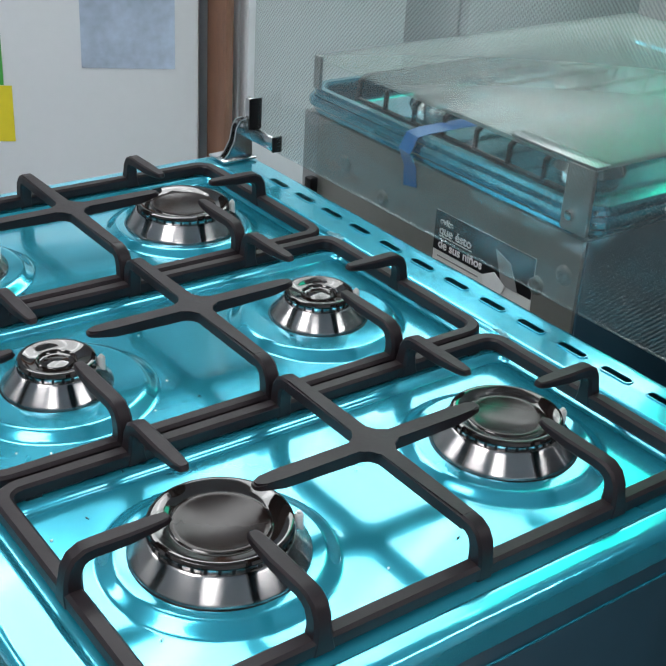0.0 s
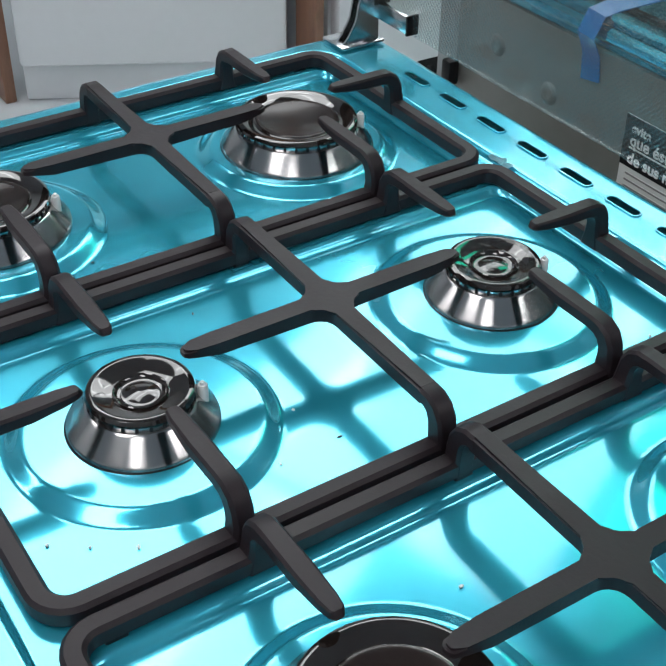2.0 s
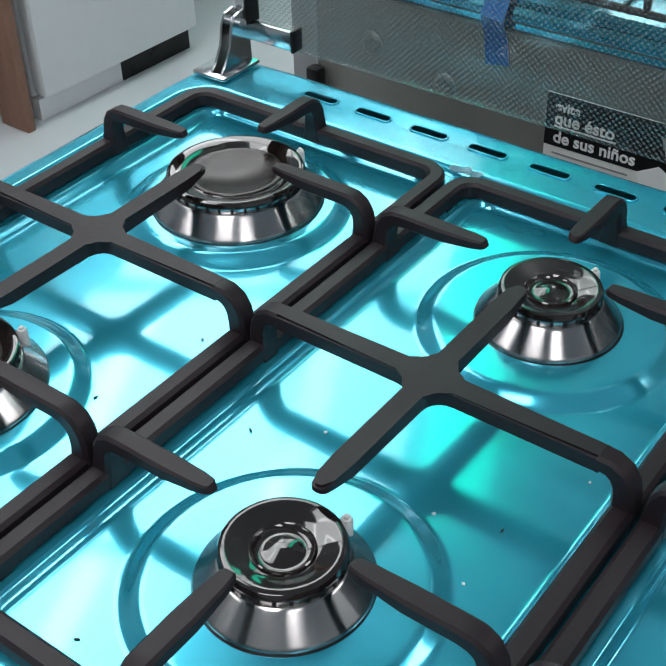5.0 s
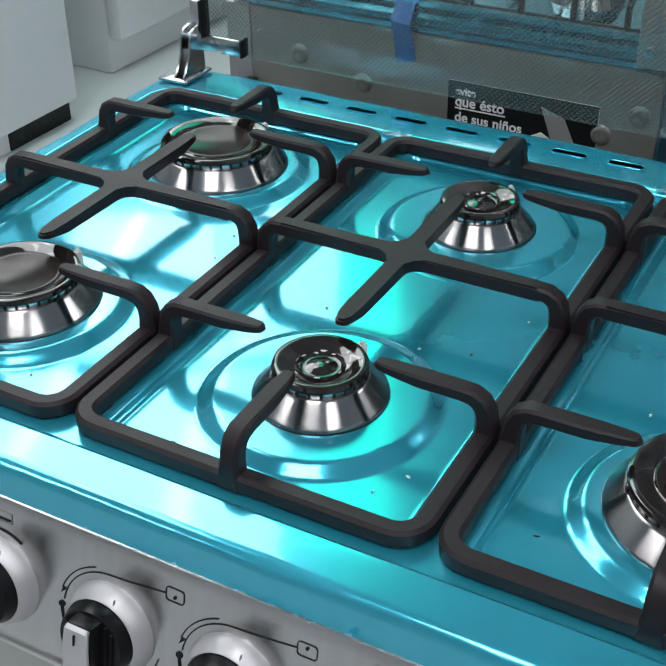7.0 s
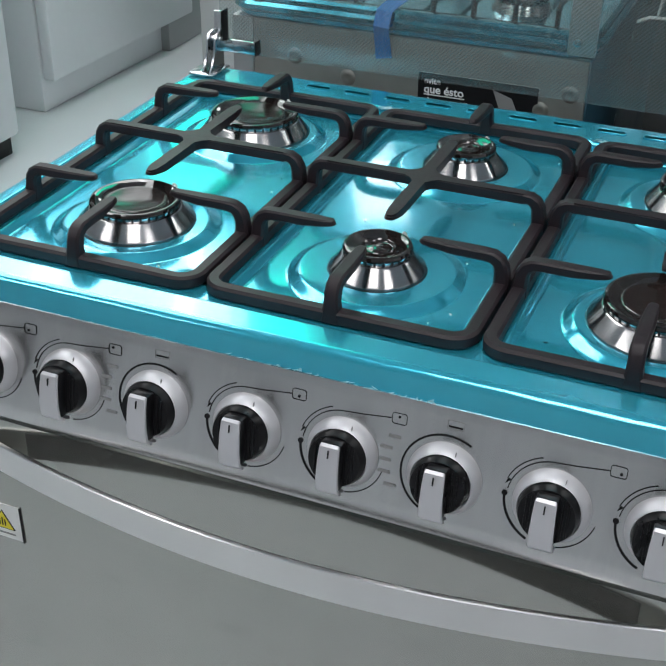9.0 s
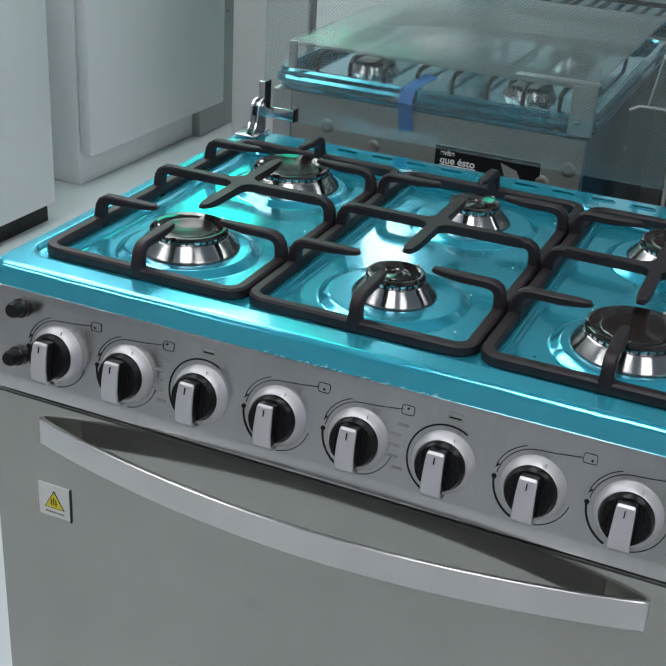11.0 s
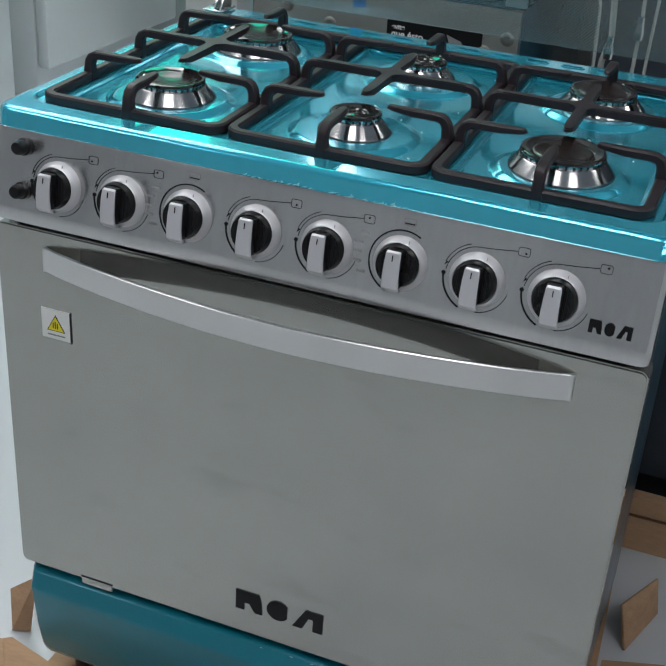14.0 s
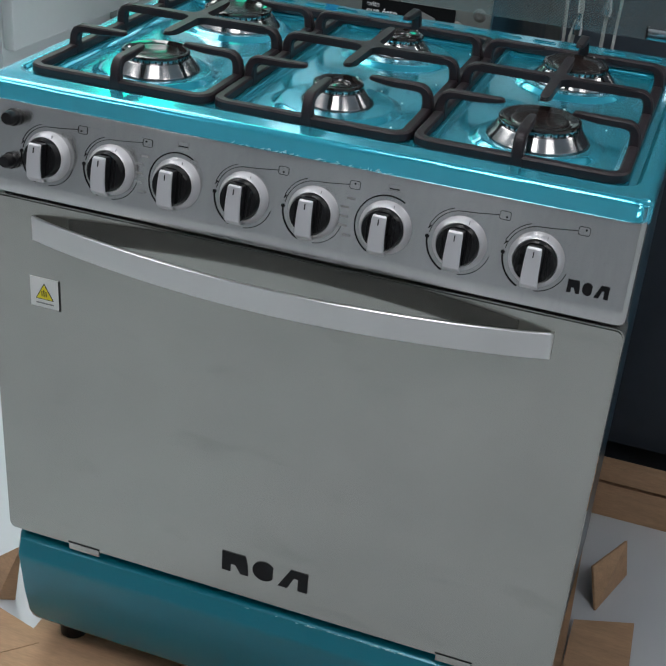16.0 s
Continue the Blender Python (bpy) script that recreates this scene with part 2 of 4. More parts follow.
def sweep(path, widths, heights, up=(0, 0, 1), closed=False, bevel=0.25, bm=None):
    """A bar of rounded rectangular section along a path of points; widths and heights per point."""
    bm = bm or bmesh.new()
    n = len(path)
    pts = [Vector(p) for p in path]
    up = Vector(up)
    rings = []
    for i, p in enumerate(pts):
        a = pts[(i - 1) % n] if closed or i else p
        b = pts[(i + 1) % n] if closed or i < n - 1 else p
        d1, d2 = (p - a), (b - p)
        d = (d1.normalized() if d1.length > 1e-9 else Vector()) + (d2.normalized() if d2.length > 1e-9 else Vector())
        d.normalize()
        s = d.cross(up)
        s.normalize()
        u = s.cross(d)
        w, h = widths[i] / 2, heights[i] / 2
        c = min(w, h) * bevel * 2
        sec = [(-w + c, h), (w - c, h), (w, h - c), (w, -h + c), (w - c, -h), (-w + c, -h), (-w, -h + c), (-w, h - c)]
        rings.append([bm.verts.new(p + s * x + u * z) for x, z in sec])
    m = len(rings[0])
    for i in range(n if closed else n - 1):
        a, b = rings[i], rings[(i + 1) % n]
        for k in range(m):
            bm.faces.new((a[k], a[(k + 1) % m], b[(k + 1) % m], b[k]))
    if not closed:
        bm.faces.new(rings[0])
        bm.faces.new(rings[-1])
    bmesh.ops.recalc_face_normals(bm, faces=bm.faces)
    return bm


def rounded_rect(x0, x1, y0, y1, r, n=6):
    out = []
    for cx, cy, a0 in ((x1 - r, y1 - r, 0), (x0 + r, y1 - r, 90), (x0 + r, y0 + r, 180), (x1 - r, y0 + r, 270)):
        for k in range(n + 1):
            a = radians(a0 + 90 * k / n)
            out.append((cx + r * math.cos(a), cy + r * math.sin(a)))
    return out


def prism(outline, z0, z1, bevel=0.0):
    """A slab from an outline in x, y between two heights."""
    bm = bmesh.new()
    lo = [bm.verts.new((x, y, z0)) for x, y in outline]
    hi = [bm.verts.new((x, y, z1)) for x, y in outline]
    bm.faces.new(lo[::-1])
    top = bm.faces.new(hi)
    n = len(outline)
    for k in range(n):
        bm.faces.new((lo[k], lo[(k + 1) % n], hi[(k + 1) % n], hi[k]))
    if bevel:
        bmesh.ops.bevel(bm, geom=list(top.edges), offset=bevel, segments=2, affect="EDGES")
    bmesh.ops.recalc_face_normals(bm, faces=bm.faces)
    return bm


def upright(bm, m):
    bmesh.ops.transform(bm, matrix=m, verts=bm.verts)
    return bm


def text_mesh(words, size, m, bold=0.0):
    """Lettering in the built-in font as a mesh bmesh, placed by m."""
    cu = bpy.data.curves.new("lettering", "FONT")
    cu.body, cu.size, cu.offset, cu.extrude = words, size, bold, 0.0002
    ob = bpy.data.objects.new("lettering", cu)
    scene.collection.objects.link(ob)
    me = bpy.data.meshes.new_from_object(ob.evaluated_get(bpy.context.evaluated_depsgraph_get()))
    bpy.data.objects.remove(ob)
    bm = bmesh.new()
    bm.from_mesh(me)
    bmesh.ops.transform(bm, matrix=m, verts=bm.verts)
    return bm


def wall_plane(y):
    """Maps x, y of a drawing to x, z on an upright face at y that looks to -y."""
    return Matrix(((1, 0, 0, 0), (0, 0, -1, y), (0, 1, 0, 0), (0, 0, 0, 1)))


# ---- the shop: floor, walls, ceiling ----
X0, X1, Y0, Y1, ZC = -3.6, 3.6, -4.2, 6.2, 2.8
part("floor", box(X0, X1, Y0, Y1, -0.12, 0.0), FLOOR, smooth=False)["kind"] = "structure"
for nm, b in (("wall_west", (X0 - 0.15, X0, Y0 - 0.15, Y1 + 0.15, 0.0, ZC)), ("wall_east", (X1, X1 + 0.15, Y0 - 0.15, Y1 + 0.15, 0.0, ZC)),
              ("wall_north", (X0, X1, Y1, Y1 + 0.15, 0.0, ZC)), ("wall_south", (X0, X1, Y0 - 0.15, Y0, 0.0, ZC))):
    tagged(part(nm, box(*b), WALL, smooth=False), "plain painted shop wall", "wall", kind="structure")
tagged(bpy.data.objects["floor"], "pale grey polished tile floor of the shop", "floor")
tagged(part("ceiling", box(X0, X1, Y0, Y1, ZC, ZC + 0.12), CEIL, smooth=False), "grey board ceiling", "ceiling", kind="structure")


def ceiling_light(x, y, w, l, mat, label, name="ceiling_light", turn=0.0, z=ZC):
    t = thing(name, label, "light", "ceiling lights of the shop", (x, y, z - 0.05))
    t.rotation_euler = (0, 0, radians(turn))
    part("diffuser", box(-w / 2, w / 2, -l / 2, l / 2, 0.0, 0.012), mat, t, "glowing diffuser", smooth=False)
    for a in ((-w / 2 - 0.02, -w / 2, -l / 2 - 0.02, l / 2 + 0.02), (w / 2, w / 2 + 0.02, -l / 2 - 0.02, l / 2 + 0.02),
              (-w / 2, w / 2, -l / 2 - 0.02, -l / 2), (-w / 2, w / 2, l / 2, l / 2 + 0.02)):
        part("frame", box(*a, -0.006, 0.05), WHITE_APPLIANCE, t, smooth=False)
    return t


for lx, ly in ((-1.14, 0.57), (-1.24, 1.70), (-1.66, 2.76)):
    troffer = ceiling_light(lx, ly, 1.12, 1.04, LIGHT_WHITE, "lit white square ceiling panel light with two tubes", turn=24)
    for tx in (-0.28, 0.28):
        part("tube", sweep([Vector((tx, -0.47, -0.012)), Vector((tx, 0.0, -0.012)), Vector((tx, 0.47, -0.012))], [0.07] * 3, [0.04] * 3), LIGHT_TUBE, troffer, "glowing tube")
# unseen panels, added to brighten the stove's front and the room
for lx, ly in ((0.45, -0.75), (2.0, -1.2), (-1.4, -1.6), (2.4, 1.6), (2.0, 4.0)):
    ceiling_light(lx, ly, 0.62, 1.12, LIGHT_ROOM, "unseen oblong ceiling panel added to brighten the room", turn=24)
ceiling_light(-0.80, 2.50, 0.22, 1.7, LIGHT_GREEN, "glowing green sign strip under the ceiling", "light_strip", 24)
ceiling_light(-1.16, 4.35, 0.24, 0.95, LIGHT_ROOM, "lit narrow ceiling panel light", turn=24)
ceiling_light(-2.25, 4.55, 0.42, 1.20, LIGHT_GREEN, "glowing green sign strip under the ceiling", "light_strip", 24)


# ---- the stove ----
HX0, HX1, HY0, HY1 = -0.011, 0.781, 0.0, 0.576   # outline of the hob
RIM, BASIN, DECK = 0.912, 0.906, 0.900
PITCH, CX = 0.244, 0.384
ROW_F, ROW_B, MID = 0.155, 0.405, 0.281
COLS = (CX - PITCH, CX, CX + PITCH)
# (x, y, cap radius, cone radius) of the burners
BURNERS = [(COLS[0], ROW_F, 0.042, 0.056), (COLS[0] + 0.004, ROW_B, 0.047, 0.060), (COLS[1], ROW_F, 0.030, 0.044), (COLS[1] + 0.004, ROW_B, 0.030, 0.044),
           (COLS[2] + 0.003, ROW_F, 0.047, 0.060), (COLS[2] + 0.003, ROW_B, 0.042, 0.056)]
SLOT_Y = (0.5455, 0.5532)
SLOTS = [(0.0935 + 0.0506 * k, 0.0935 + 0.0506 * k + 0.030) for k in range(13)]


def rect_depth(x, y, x0, x1, y0, y1, r):
    """Distance inside a rounded rectangle, positive within."""
    qx = np.abs(x - (x0 + x1) / 2) - (x1 - x0) / 2 + r
    qy = np.abs(y - (y0 + y1) / 2) - (y1 - y0) / 2 + r
    return r - (np.hypot(np.maximum(qx, 0), np.maximum(qy, 0)) + np.minimum(np.maximum(qx, qy), 0))


def ease(t):
    t = np.clip(t, 0, 1)
    return t * t * (3 - 2 * t)


def hob_height(x, y):
    z = np.full_like(x, RIM)
    z -= (RIM - BASIN) * ease(rect_depth(x, y, 0.008, 0.762, 0.034, 0.520, 0.03) / 0.005)
    for c in COLS:
        z -= (BASIN - DECK) * ease(rect_depth(x, y, c - 0.104, c + 0.104, 0.052, 0.503, 0.016) / 0.0045)
    for bx, by, rc, rb in BURNERS:
        d = np.hypot(x - bx, y - by)
        t = np.clip((0.0795 - d) / 0.0105, 0, 1)
        z += 0.0062 * (0.75 * t + 0.25 * ease(t))
    # soft dents of the pressed sheet
    z += 0.00035 * np.sin(x * 23 + 1.3) * np.sin(y * 17 + 0.4)
    d = rect_depth(x, y, HX0, HX1, HY0, HY1, 0.02)
    k = np.clip((0.008 - d) / 0.008, 0, 1)
    z -= 0.008 * (1 - np.sqrt(1 - k * k * 0.999))
    # the film ripples where it is pulled over the edge
    z += k * (1 - k) * 0.0007 * (np.sin(x * 37 + y * 40 + 1) + 0.7 * np.sin(x * 83 - y * 90 + 2 + 2 * np.sin(x * 11)) + 0.3 * np.sin(x * 217 + y * 260 + 3 * np.sin(x * 17)))
    return z


def grid_lines(lo, hi, step, extra, dense):
    """Even lines, denser towards both ends, with some exact extra lines."""
    a = list(np.arange(lo + dense, hi - dense, step))
    edge = [dense * t * t for t in np.linspace(0, 1, 12)]
    a += [lo + e for e in edge] + [hi - e for e in edge]
    a = [v for v in a if all(abs(v - e) > step * 0.45 for e in extra)] + list(extra)
    return np.array(sorted(set(round(v, 5) for v in a)))


def hob_mesh():
    xs = grid_lines(HX0, HX1, 0.0017, [e for s in SLOTS for e in s], 0.014)
    ys = grid_lines(HY0, HY1, 0.0017, list(SLOT_Y), 0.014)
    gx, gy = np.meshgrid(xs, ys)
    # round the four plan corners by pulling the outermost points in
    cx, cy = (HX0 + HX1) / 2, (HY0 + HY1) / 2
    over = -np.minimum(rect_depth(gx, gy, HX0, HX1, HY0, HY1, 0.02), 0)
    gx = gx - np.sign(gx - cx) * over * 0.72
    gy = gy - np.sign(gy - cy) * over * 0.72
    gz = hob_height(gx, gy)
    nx, ny = len(xs), len(ys)
    verts = [tuple(v) for v in np.stack([gx, gy, gz], -1).reshape(-1, 3)]
    faces = []
    for j in range(ny - 1):
        inside_y = SLOT_Y[0] - 1e-6 <= ys[j] and ys[j + 1] <= SLOT_Y[1] + 1e-6
        for i in range(nx - 1):
            if inside_y and any(a - 1e-6 <= xs[i] and xs[i + 1] <= b + 1e-6 for a, b in SLOTS):
                continue
            faces.append((j * nx + i, j * nx + i + 1, (j + 1) * nx + i + 1, (j + 1) * nx + i))
    rim = [i for i in range(nx)] + [j * nx + nx - 1 for j in range(1, ny)] + [(ny - 1) * nx + i for i in range(nx - 2, -1, -1)] + [j * nx for j in range(ny - 2, 0, -1)]
    base = len(verts)
    for v in rim:
        verts.append((verts[v][0], verts[v][1] - (0.0035 if verts[v][1] < 0.02 else 0.0), 0.887))
    for k in range(len(rim)):
        k2 = (k + 1) % len(rim)
        faces.append((rim[k], base + k, base + k2, rim[k2]))
    me = bpy.data.meshes.new("hob_top")
    me.from_pydata(verts, [], faces)
    me.polygons.foreach_set("use_smooth", [True] * len(faces))
    me.materials.append(FILM_STEEL)
    me.update()
    return me


stove = thing("gas_stove", "six-burner steel gas stove still in blue protective film", "stove", at=(0, 0, 0.0))
hob = new("hob_top", hob_mesh())
hob.parent = stove
hob["label"] = "pressed steel hob under glossy turquoise film"
for a, b in SLOTS:
    pts = [(x, y, RIM + 0.0004) for x, y in rounded_rect(a - 0.0008, b + 0.0008, SLOT_Y[0] - 0.0008, SLOT_Y[1] + 0.0008, 0.0038, 4)]
    part("vent_slot", sweep(pts, [0.0018] * len(pts), [0.0012] * len(pts), closed=True), FILM_STEEL, hob)
# black box put in for the shade seen through the slots
part("slot_shade_box", box(0.08, 0.74, 0.538, 0.561, 0.885, 0.892), DARK_HOLE, stove, "black box for the shade under the vent slots", smooth=False)

# body
part("side_panel", box(0.0, 0.004, 0.012, 0.565, 0.060, 0.890, 0.0015), SIDE_PAINT, stove, "dark blue painted side panel")
part("side_panel", box(0.768, 0.772, 0.012, 0.565, 0.060, 0.890, 0.0015), SIDE_PAINT, stove, "dark blue painted side panel")
# bright strip in place of the reflection along the side panel's upper edge
part("edge_glint", sweep([(0.7735, 0.02, 0.862), (0.7735, 0.56, 0.862)], [0.0016] * 2, [0.002] * 2), FILM_STEEL, stove)
part("back_panel", box(0.004, 0.768, 0.556, 0.564, 0.060, 0.888), GALV, stove, "galvanised back sheet", smooth=False)
part("oven_body", box(0.006, 0.766, 0.030, 0.554, 0.070, 0.880), DARK_HOLE, stove, "dark oven body", smooth=False)


def control_panel():
    prof = [(0.012, 0.8905), (0.000, 0.8905), (-0.0040, 0.8895), (-0.0052, 0.8870), (-0.0065, 0.880), (-0.0230, 0.798), (-0.0245, 0.788), (-0.0225, 0.780), (-0.016, 0.776), (0.012, 0.776)]
    bm = bmesh.new()
    xs = [-0.007, -0.0055, -0.001, 0.006, 0.766, 0.773, 0.7775, 0.779]
    pull = [0.016, 0.008, 0.002, 0.0, 0.0, 0.002, 0.008, 0.016]
    rings = []
    for x, p in zip(xs, pull):
        rings.append([bm.verts.new((x, min(0.012, y + p * (1.0 if y < 0.01 else 0)), z)) for y, z in prof])
    for a, b in zip(rings, rings[1:]):
        for k in range(len(prof) - 1):
            bm.faces.new((a[k], a[k + 1], b[k + 1], b[k]))
    bm.faces.new(rings[0])
    bm.faces.new(rings[-1])
    bmesh.ops.recalc_face_normals(bm, faces=bm.faces)
    return bm


panel = part("control_panel", control_panel(), STEEL, stove, "brushed steel control panel")
TILT = math.atan2(0.0165, 0.082)


def on_panel(x, z, out=0.0):
    """Pose on the sloping panel: local x along it, local y up its slope, local z out of it."""
    y = -0.0065 - (0.880 - z) * 0.0165 / 0.082
    m = Matrix.Translation((x, y, z)) @ Matrix.Rotation(math.pi / 2 - TILT, 4, "X")
    return m @ Matrix.Translation((0, 0, out))


def arc(r, a0, a1, n=20):
    return [(r * math.cos(radians(a0 + (a1 - a0) * k / n)), r * math.sin(radians(a0 + (a1 - a0) * k / n))) for k in range(n + 1)]


def line_on(m, pts, w, mat, parent, name="dial_line"):
    bm = sweep([(x, y, 0.0003) for x, y in pts], [w] * len(pts), [0.0006] * len(pts))
    return part(name, upright(bm, m), mat, parent, smooth=False)


KNOB_X = [0.0845 + 0.0843 * k for k in range(8)]
KNOB_Z = 0.833
for k, kx in enumerate(KNOB_X):
    m = on_panel(kx, KNOB_Z)
    oven = k in (2, 5)
    knob = part("knob", upright(lathe([(0.0300, 0.0), (0.0300, 0.002), (0.0288, 0.0045), (0.0252, 0.0115), (0.0243, 0.012), (0.0236, 0.010), (0.0, 0.010)], 40), m), SILVER, panel, "silver knob with black core")
    core = part("knob_core", upright(lathe([(0.0234, 0.009), (0.0234, 0.015), (0.0215, 0.020), (0.0, 0.020)], 32), m), BLACK, knob)
    # a wedge grip, silver on its face, that stands out of the black core
    body = box(-0.0086, 0.0086, -0.0225, 0.0195, 0.012, 0.030, 0.002)
    part("knob_grip", upright(body, m), BLACK, knob)
    path = [(0, 0.0182, 0.0300), (0, 0.0165, 0.0318), (0, 0.006, 0.0328), (0, -0.010, 0.0320), (0, -0.021, 0.0290), (0, -0.0255, 0.0225), (0, -0.0260, 0.0150)]
    part("knob_face", upright(sweep(path, [0.0150, 0.0162, 0.0172, 0.0182, 0.0190, 0.0192, 0.0188], [0.003] * 7, up=(0, 0.3, 1)), m), SILVER, knob, "silver grip face")
    part("pointer_mark", upright(box(-0.0005, 0.0005, 0.0085, 0.0150, 0.0335, 0.0348), m), INK, knob, smooth=False)
    for rx in (-0.0155, -0.0118, 0.0118, 0.0155):
        rl = math.sqrt(0.0205 ** 2 - rx ** 2)
        part("core_rib", upright(box(rx - 0.0008, rx + 0.0008, -rl, rl, 0.0195, 0.0216, 0.0004), m), BLACK, core)
    part("index_mark", upright(box(0.006, 0.0066, 0.0245, 0.0285, 0.0090, 0.0105), m @ Matrix.Rotation(-0.1, 4, "Z")), GREY_INK, knob, smooth=False)
    if oven:
        line_on(m, arc(0.0355, 60, 240), 0.0016, INK, panel)
        for q in range(5):
            upm = m @ Matrix.Translation((-0.0490 + (0.006 if q in (0, 4) else 0), 0.024 - 0.0105 * q, 0.0002))
            part("dial_figure", upright(box(-0.005, 0.005, -0.0012, 0.0012, 0, 0.0004), upm), GREY_INK, panel, smooth=False)
        mm = m @ Matrix.Translation((0.004, 0.0455, 0))
        line_on(mm, [(-0.0065, -0.004), (0.0065, -0.004), (0.0065, 0.003), (-0.0065, 0.003), (-0.0065, -0.004)], 0.0004, GREY_INK, panel)
        line_on(mm, [(-0.0055, -0.002), (0.0055, -0.002)], 0.0013, INK, panel)
    else:
        line_on(m, arc(0.0350, 92, 172), 0.0007, INK, panel)
        line_on(m, arc(0.0382, 108, 160), 0.0007, INK, panel)
        line_on(m, arc(0.0366, 182, 245), 0.0019, INK, panel)
        line_on(m, arc(0.0348, 275, 345), 0.0007, INK, panel)
        line_on(m, [(-0.001, 0.0350), (0.014, 0.0362), (0.037, 0.0390)], 0.0007, INK, panel)
        part("dial_mark", upright(lathe([(0, 0.0006), (0.0023, 0.0006), (0.0023, 0)], 14, (-0.0366, 0.0005, 0)), m), INK, panel)
        part("dial_mark", upright(prism([(-0.0330, 0.0125), (-0.0372, 0.0085), (-0.0352, 0.0135)], 0, 0.0006), m), INK, panel, smooth=False)
        mm = m @ Matrix.Translation((0.0435, 0.0395, 0))
        pts = rounded_rect(-0.006, 0.006, -0.0045, 0.0045, 0.002, 3)
        line_on(mm, pts + pts[:1], 0.0005, INK, panel)
        px, py = ((-0.002, -0.0015), (-0.002, 0.0015), (0, 0), (0, -0.0015), (0, 0.0015), (0, 0), (0.002, -0.0015), (0.002, 0.0015))[k]
        part("dial_mark", upright(lathe([(0, 0.0006), (0.0011, 0.0006), (0.0011, 0)], 10, (px, py, 0)), mm), INK, panel)
for bz in (0.871, 0.820):
    m = on_panel(0.036, bz)
    part("push_button", upright(lathe([(0.0105, 0), (0.0105, 0.004), (0.0085, 0.006), (0.0085, 0.015), (0.0065, 0.0185), (0.0, 0.019)], 14), m), BLACK, panel, "black ribbed push button")


def badge(m, w, h, parent):
    """Three dark bold shapes in place of the maker's sign."""
    a = [(0, 0), (0, h), (w * 0.27, h), (w * 0.30, h * 0.55), (w * 0.31, 0), (w * 0.22, 0), (w * 0.16, h * 0.4), (w * 0.10, h * 0.4), (w * 0.10, 0)]
    b = [(w * 0.36 + (0.5 * math.cos(t) + 0.5) * w * 0.26, h / 2 + h / 2 * math.sin(t)) for t in [radians(d) for d in range(35, 330, 18)]]
    c = [(w * 0.66, 0), (w * 0.80, h), (w, h), (w, 0), (w * 0.89, 0), (w * 0.89, h * 0.6), (w * 0.84, h * 0.6), (w * 0.77, 0)]
    for o in (a, b, c):
        part("badge_shape", upright(prism(o, 0, 0.0012), m), INK, parent, "black bold badge shape", smooth=False)


badge(on_panel(0.712, 0.806), 0.044, 0.014, panel)

# oven door
DOOR_Y = -0.014
door = part("oven_door", upright(prism(rounded_rect(-0.011, 0.781, 0.243, 0.770, 0.010, 4), 0, 0.034, 0.002), wall_plane(DOOR_Y + 0.034)), DOOR_STEEL, stove, "plain grey steel oven door")
# black strip painted in for the shade under the door
part("door_gap_shade", box(0.004, 0.768, 0.0, 0.03, 0.236, 0.246), DARK_HOLE, stove, smooth=False)
HZ = 0.735
path = []
for k in range(33):
    u = k / 32
    path.append((0.060 + 0.646 * u, DOOR_Y - 0.003 - 0.048 * math.sin(math.pi * u) ** 0.85, HZ))
handle = part("door_handle", sweep(path, [0.0045] * 33, [0.032] * 33, bevel=0.2), HANDLE_STEEL, door, "bowed satin steel strap handle")
# black strip added behind the strap; it stands for the shaded back
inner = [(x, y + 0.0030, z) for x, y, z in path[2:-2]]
part("shade_strip", sweep(inner, [0.0016] * 29, [0.029] * 29, bevel=0.1), BLACK, handle, "black strip added for the strap's shaded hollow back")
for hx in (0.0605, 0.7055):
    part("handle_end", box(hx - 0.002, hx + 0.002, DOOR_Y - 0.006, DOOR_Y, HZ - 0.0160, HZ + 0.0160, 0.0008), HANDLE_STEEL, handle)
LX, LZ = 0.0485, 0.6245   # lower left corner of the label
lab = part("warning_label", box(LX, LX + 0.041, DOOR_Y - 0.0012, DOOR_Y, LZ, LZ + 0.0415), LABEL_WHITE, door, "white warning label with yellow triangle", smooth=False)
tri = wall_plane(DOOR_Y - 0.0012) @ Matrix.Translation((LX, LZ, 0))
part("label_frame", box(LX + 0.0408, LX + 0.0422, DOOR_Y - 0.0016, DOOR_Y - 0.0001, LZ - 0.0015, LZ + 0.0415), INK, lab, smooth=False)
part("triangle", upright(prism([(0.0075, 0.0115), (0.0335, 0.0115), (0.0205, 0.0345)], 0, 0.0005), tri), INK, lab, smooth=False)
part("triangle", upright(prism([(0.0092, 0.0126), (0.0318, 0.0126), (0.0205, 0.0325)], 0.0005, 0.0009), tri), YELLOW, lab, smooth=False)
for q in range(3):
    part("flame_mark", box(LX + 0.0168 + 0.003 * q, LX + 0.0178 + 0.003 * q, DOOR_Y - 0.0027, DOOR_Y - 0.0021, LZ + 0.016, LZ + 0.0235 + 0.002 * (q == 1)), INK, lab, smooth=False)
part("text_bar", box(LX + 0.008, LX + 0.033, DOOR_Y - 0.0017, DOOR_Y - 0.0011, LZ + 0.0050, LZ + 0.0068), GREY_INK, lab, smooth=False)
badge(wall_plane(DOOR_Y) @ Matrix.Translation((0.325, 0.283, 0)), 0.124, 0.032, door)
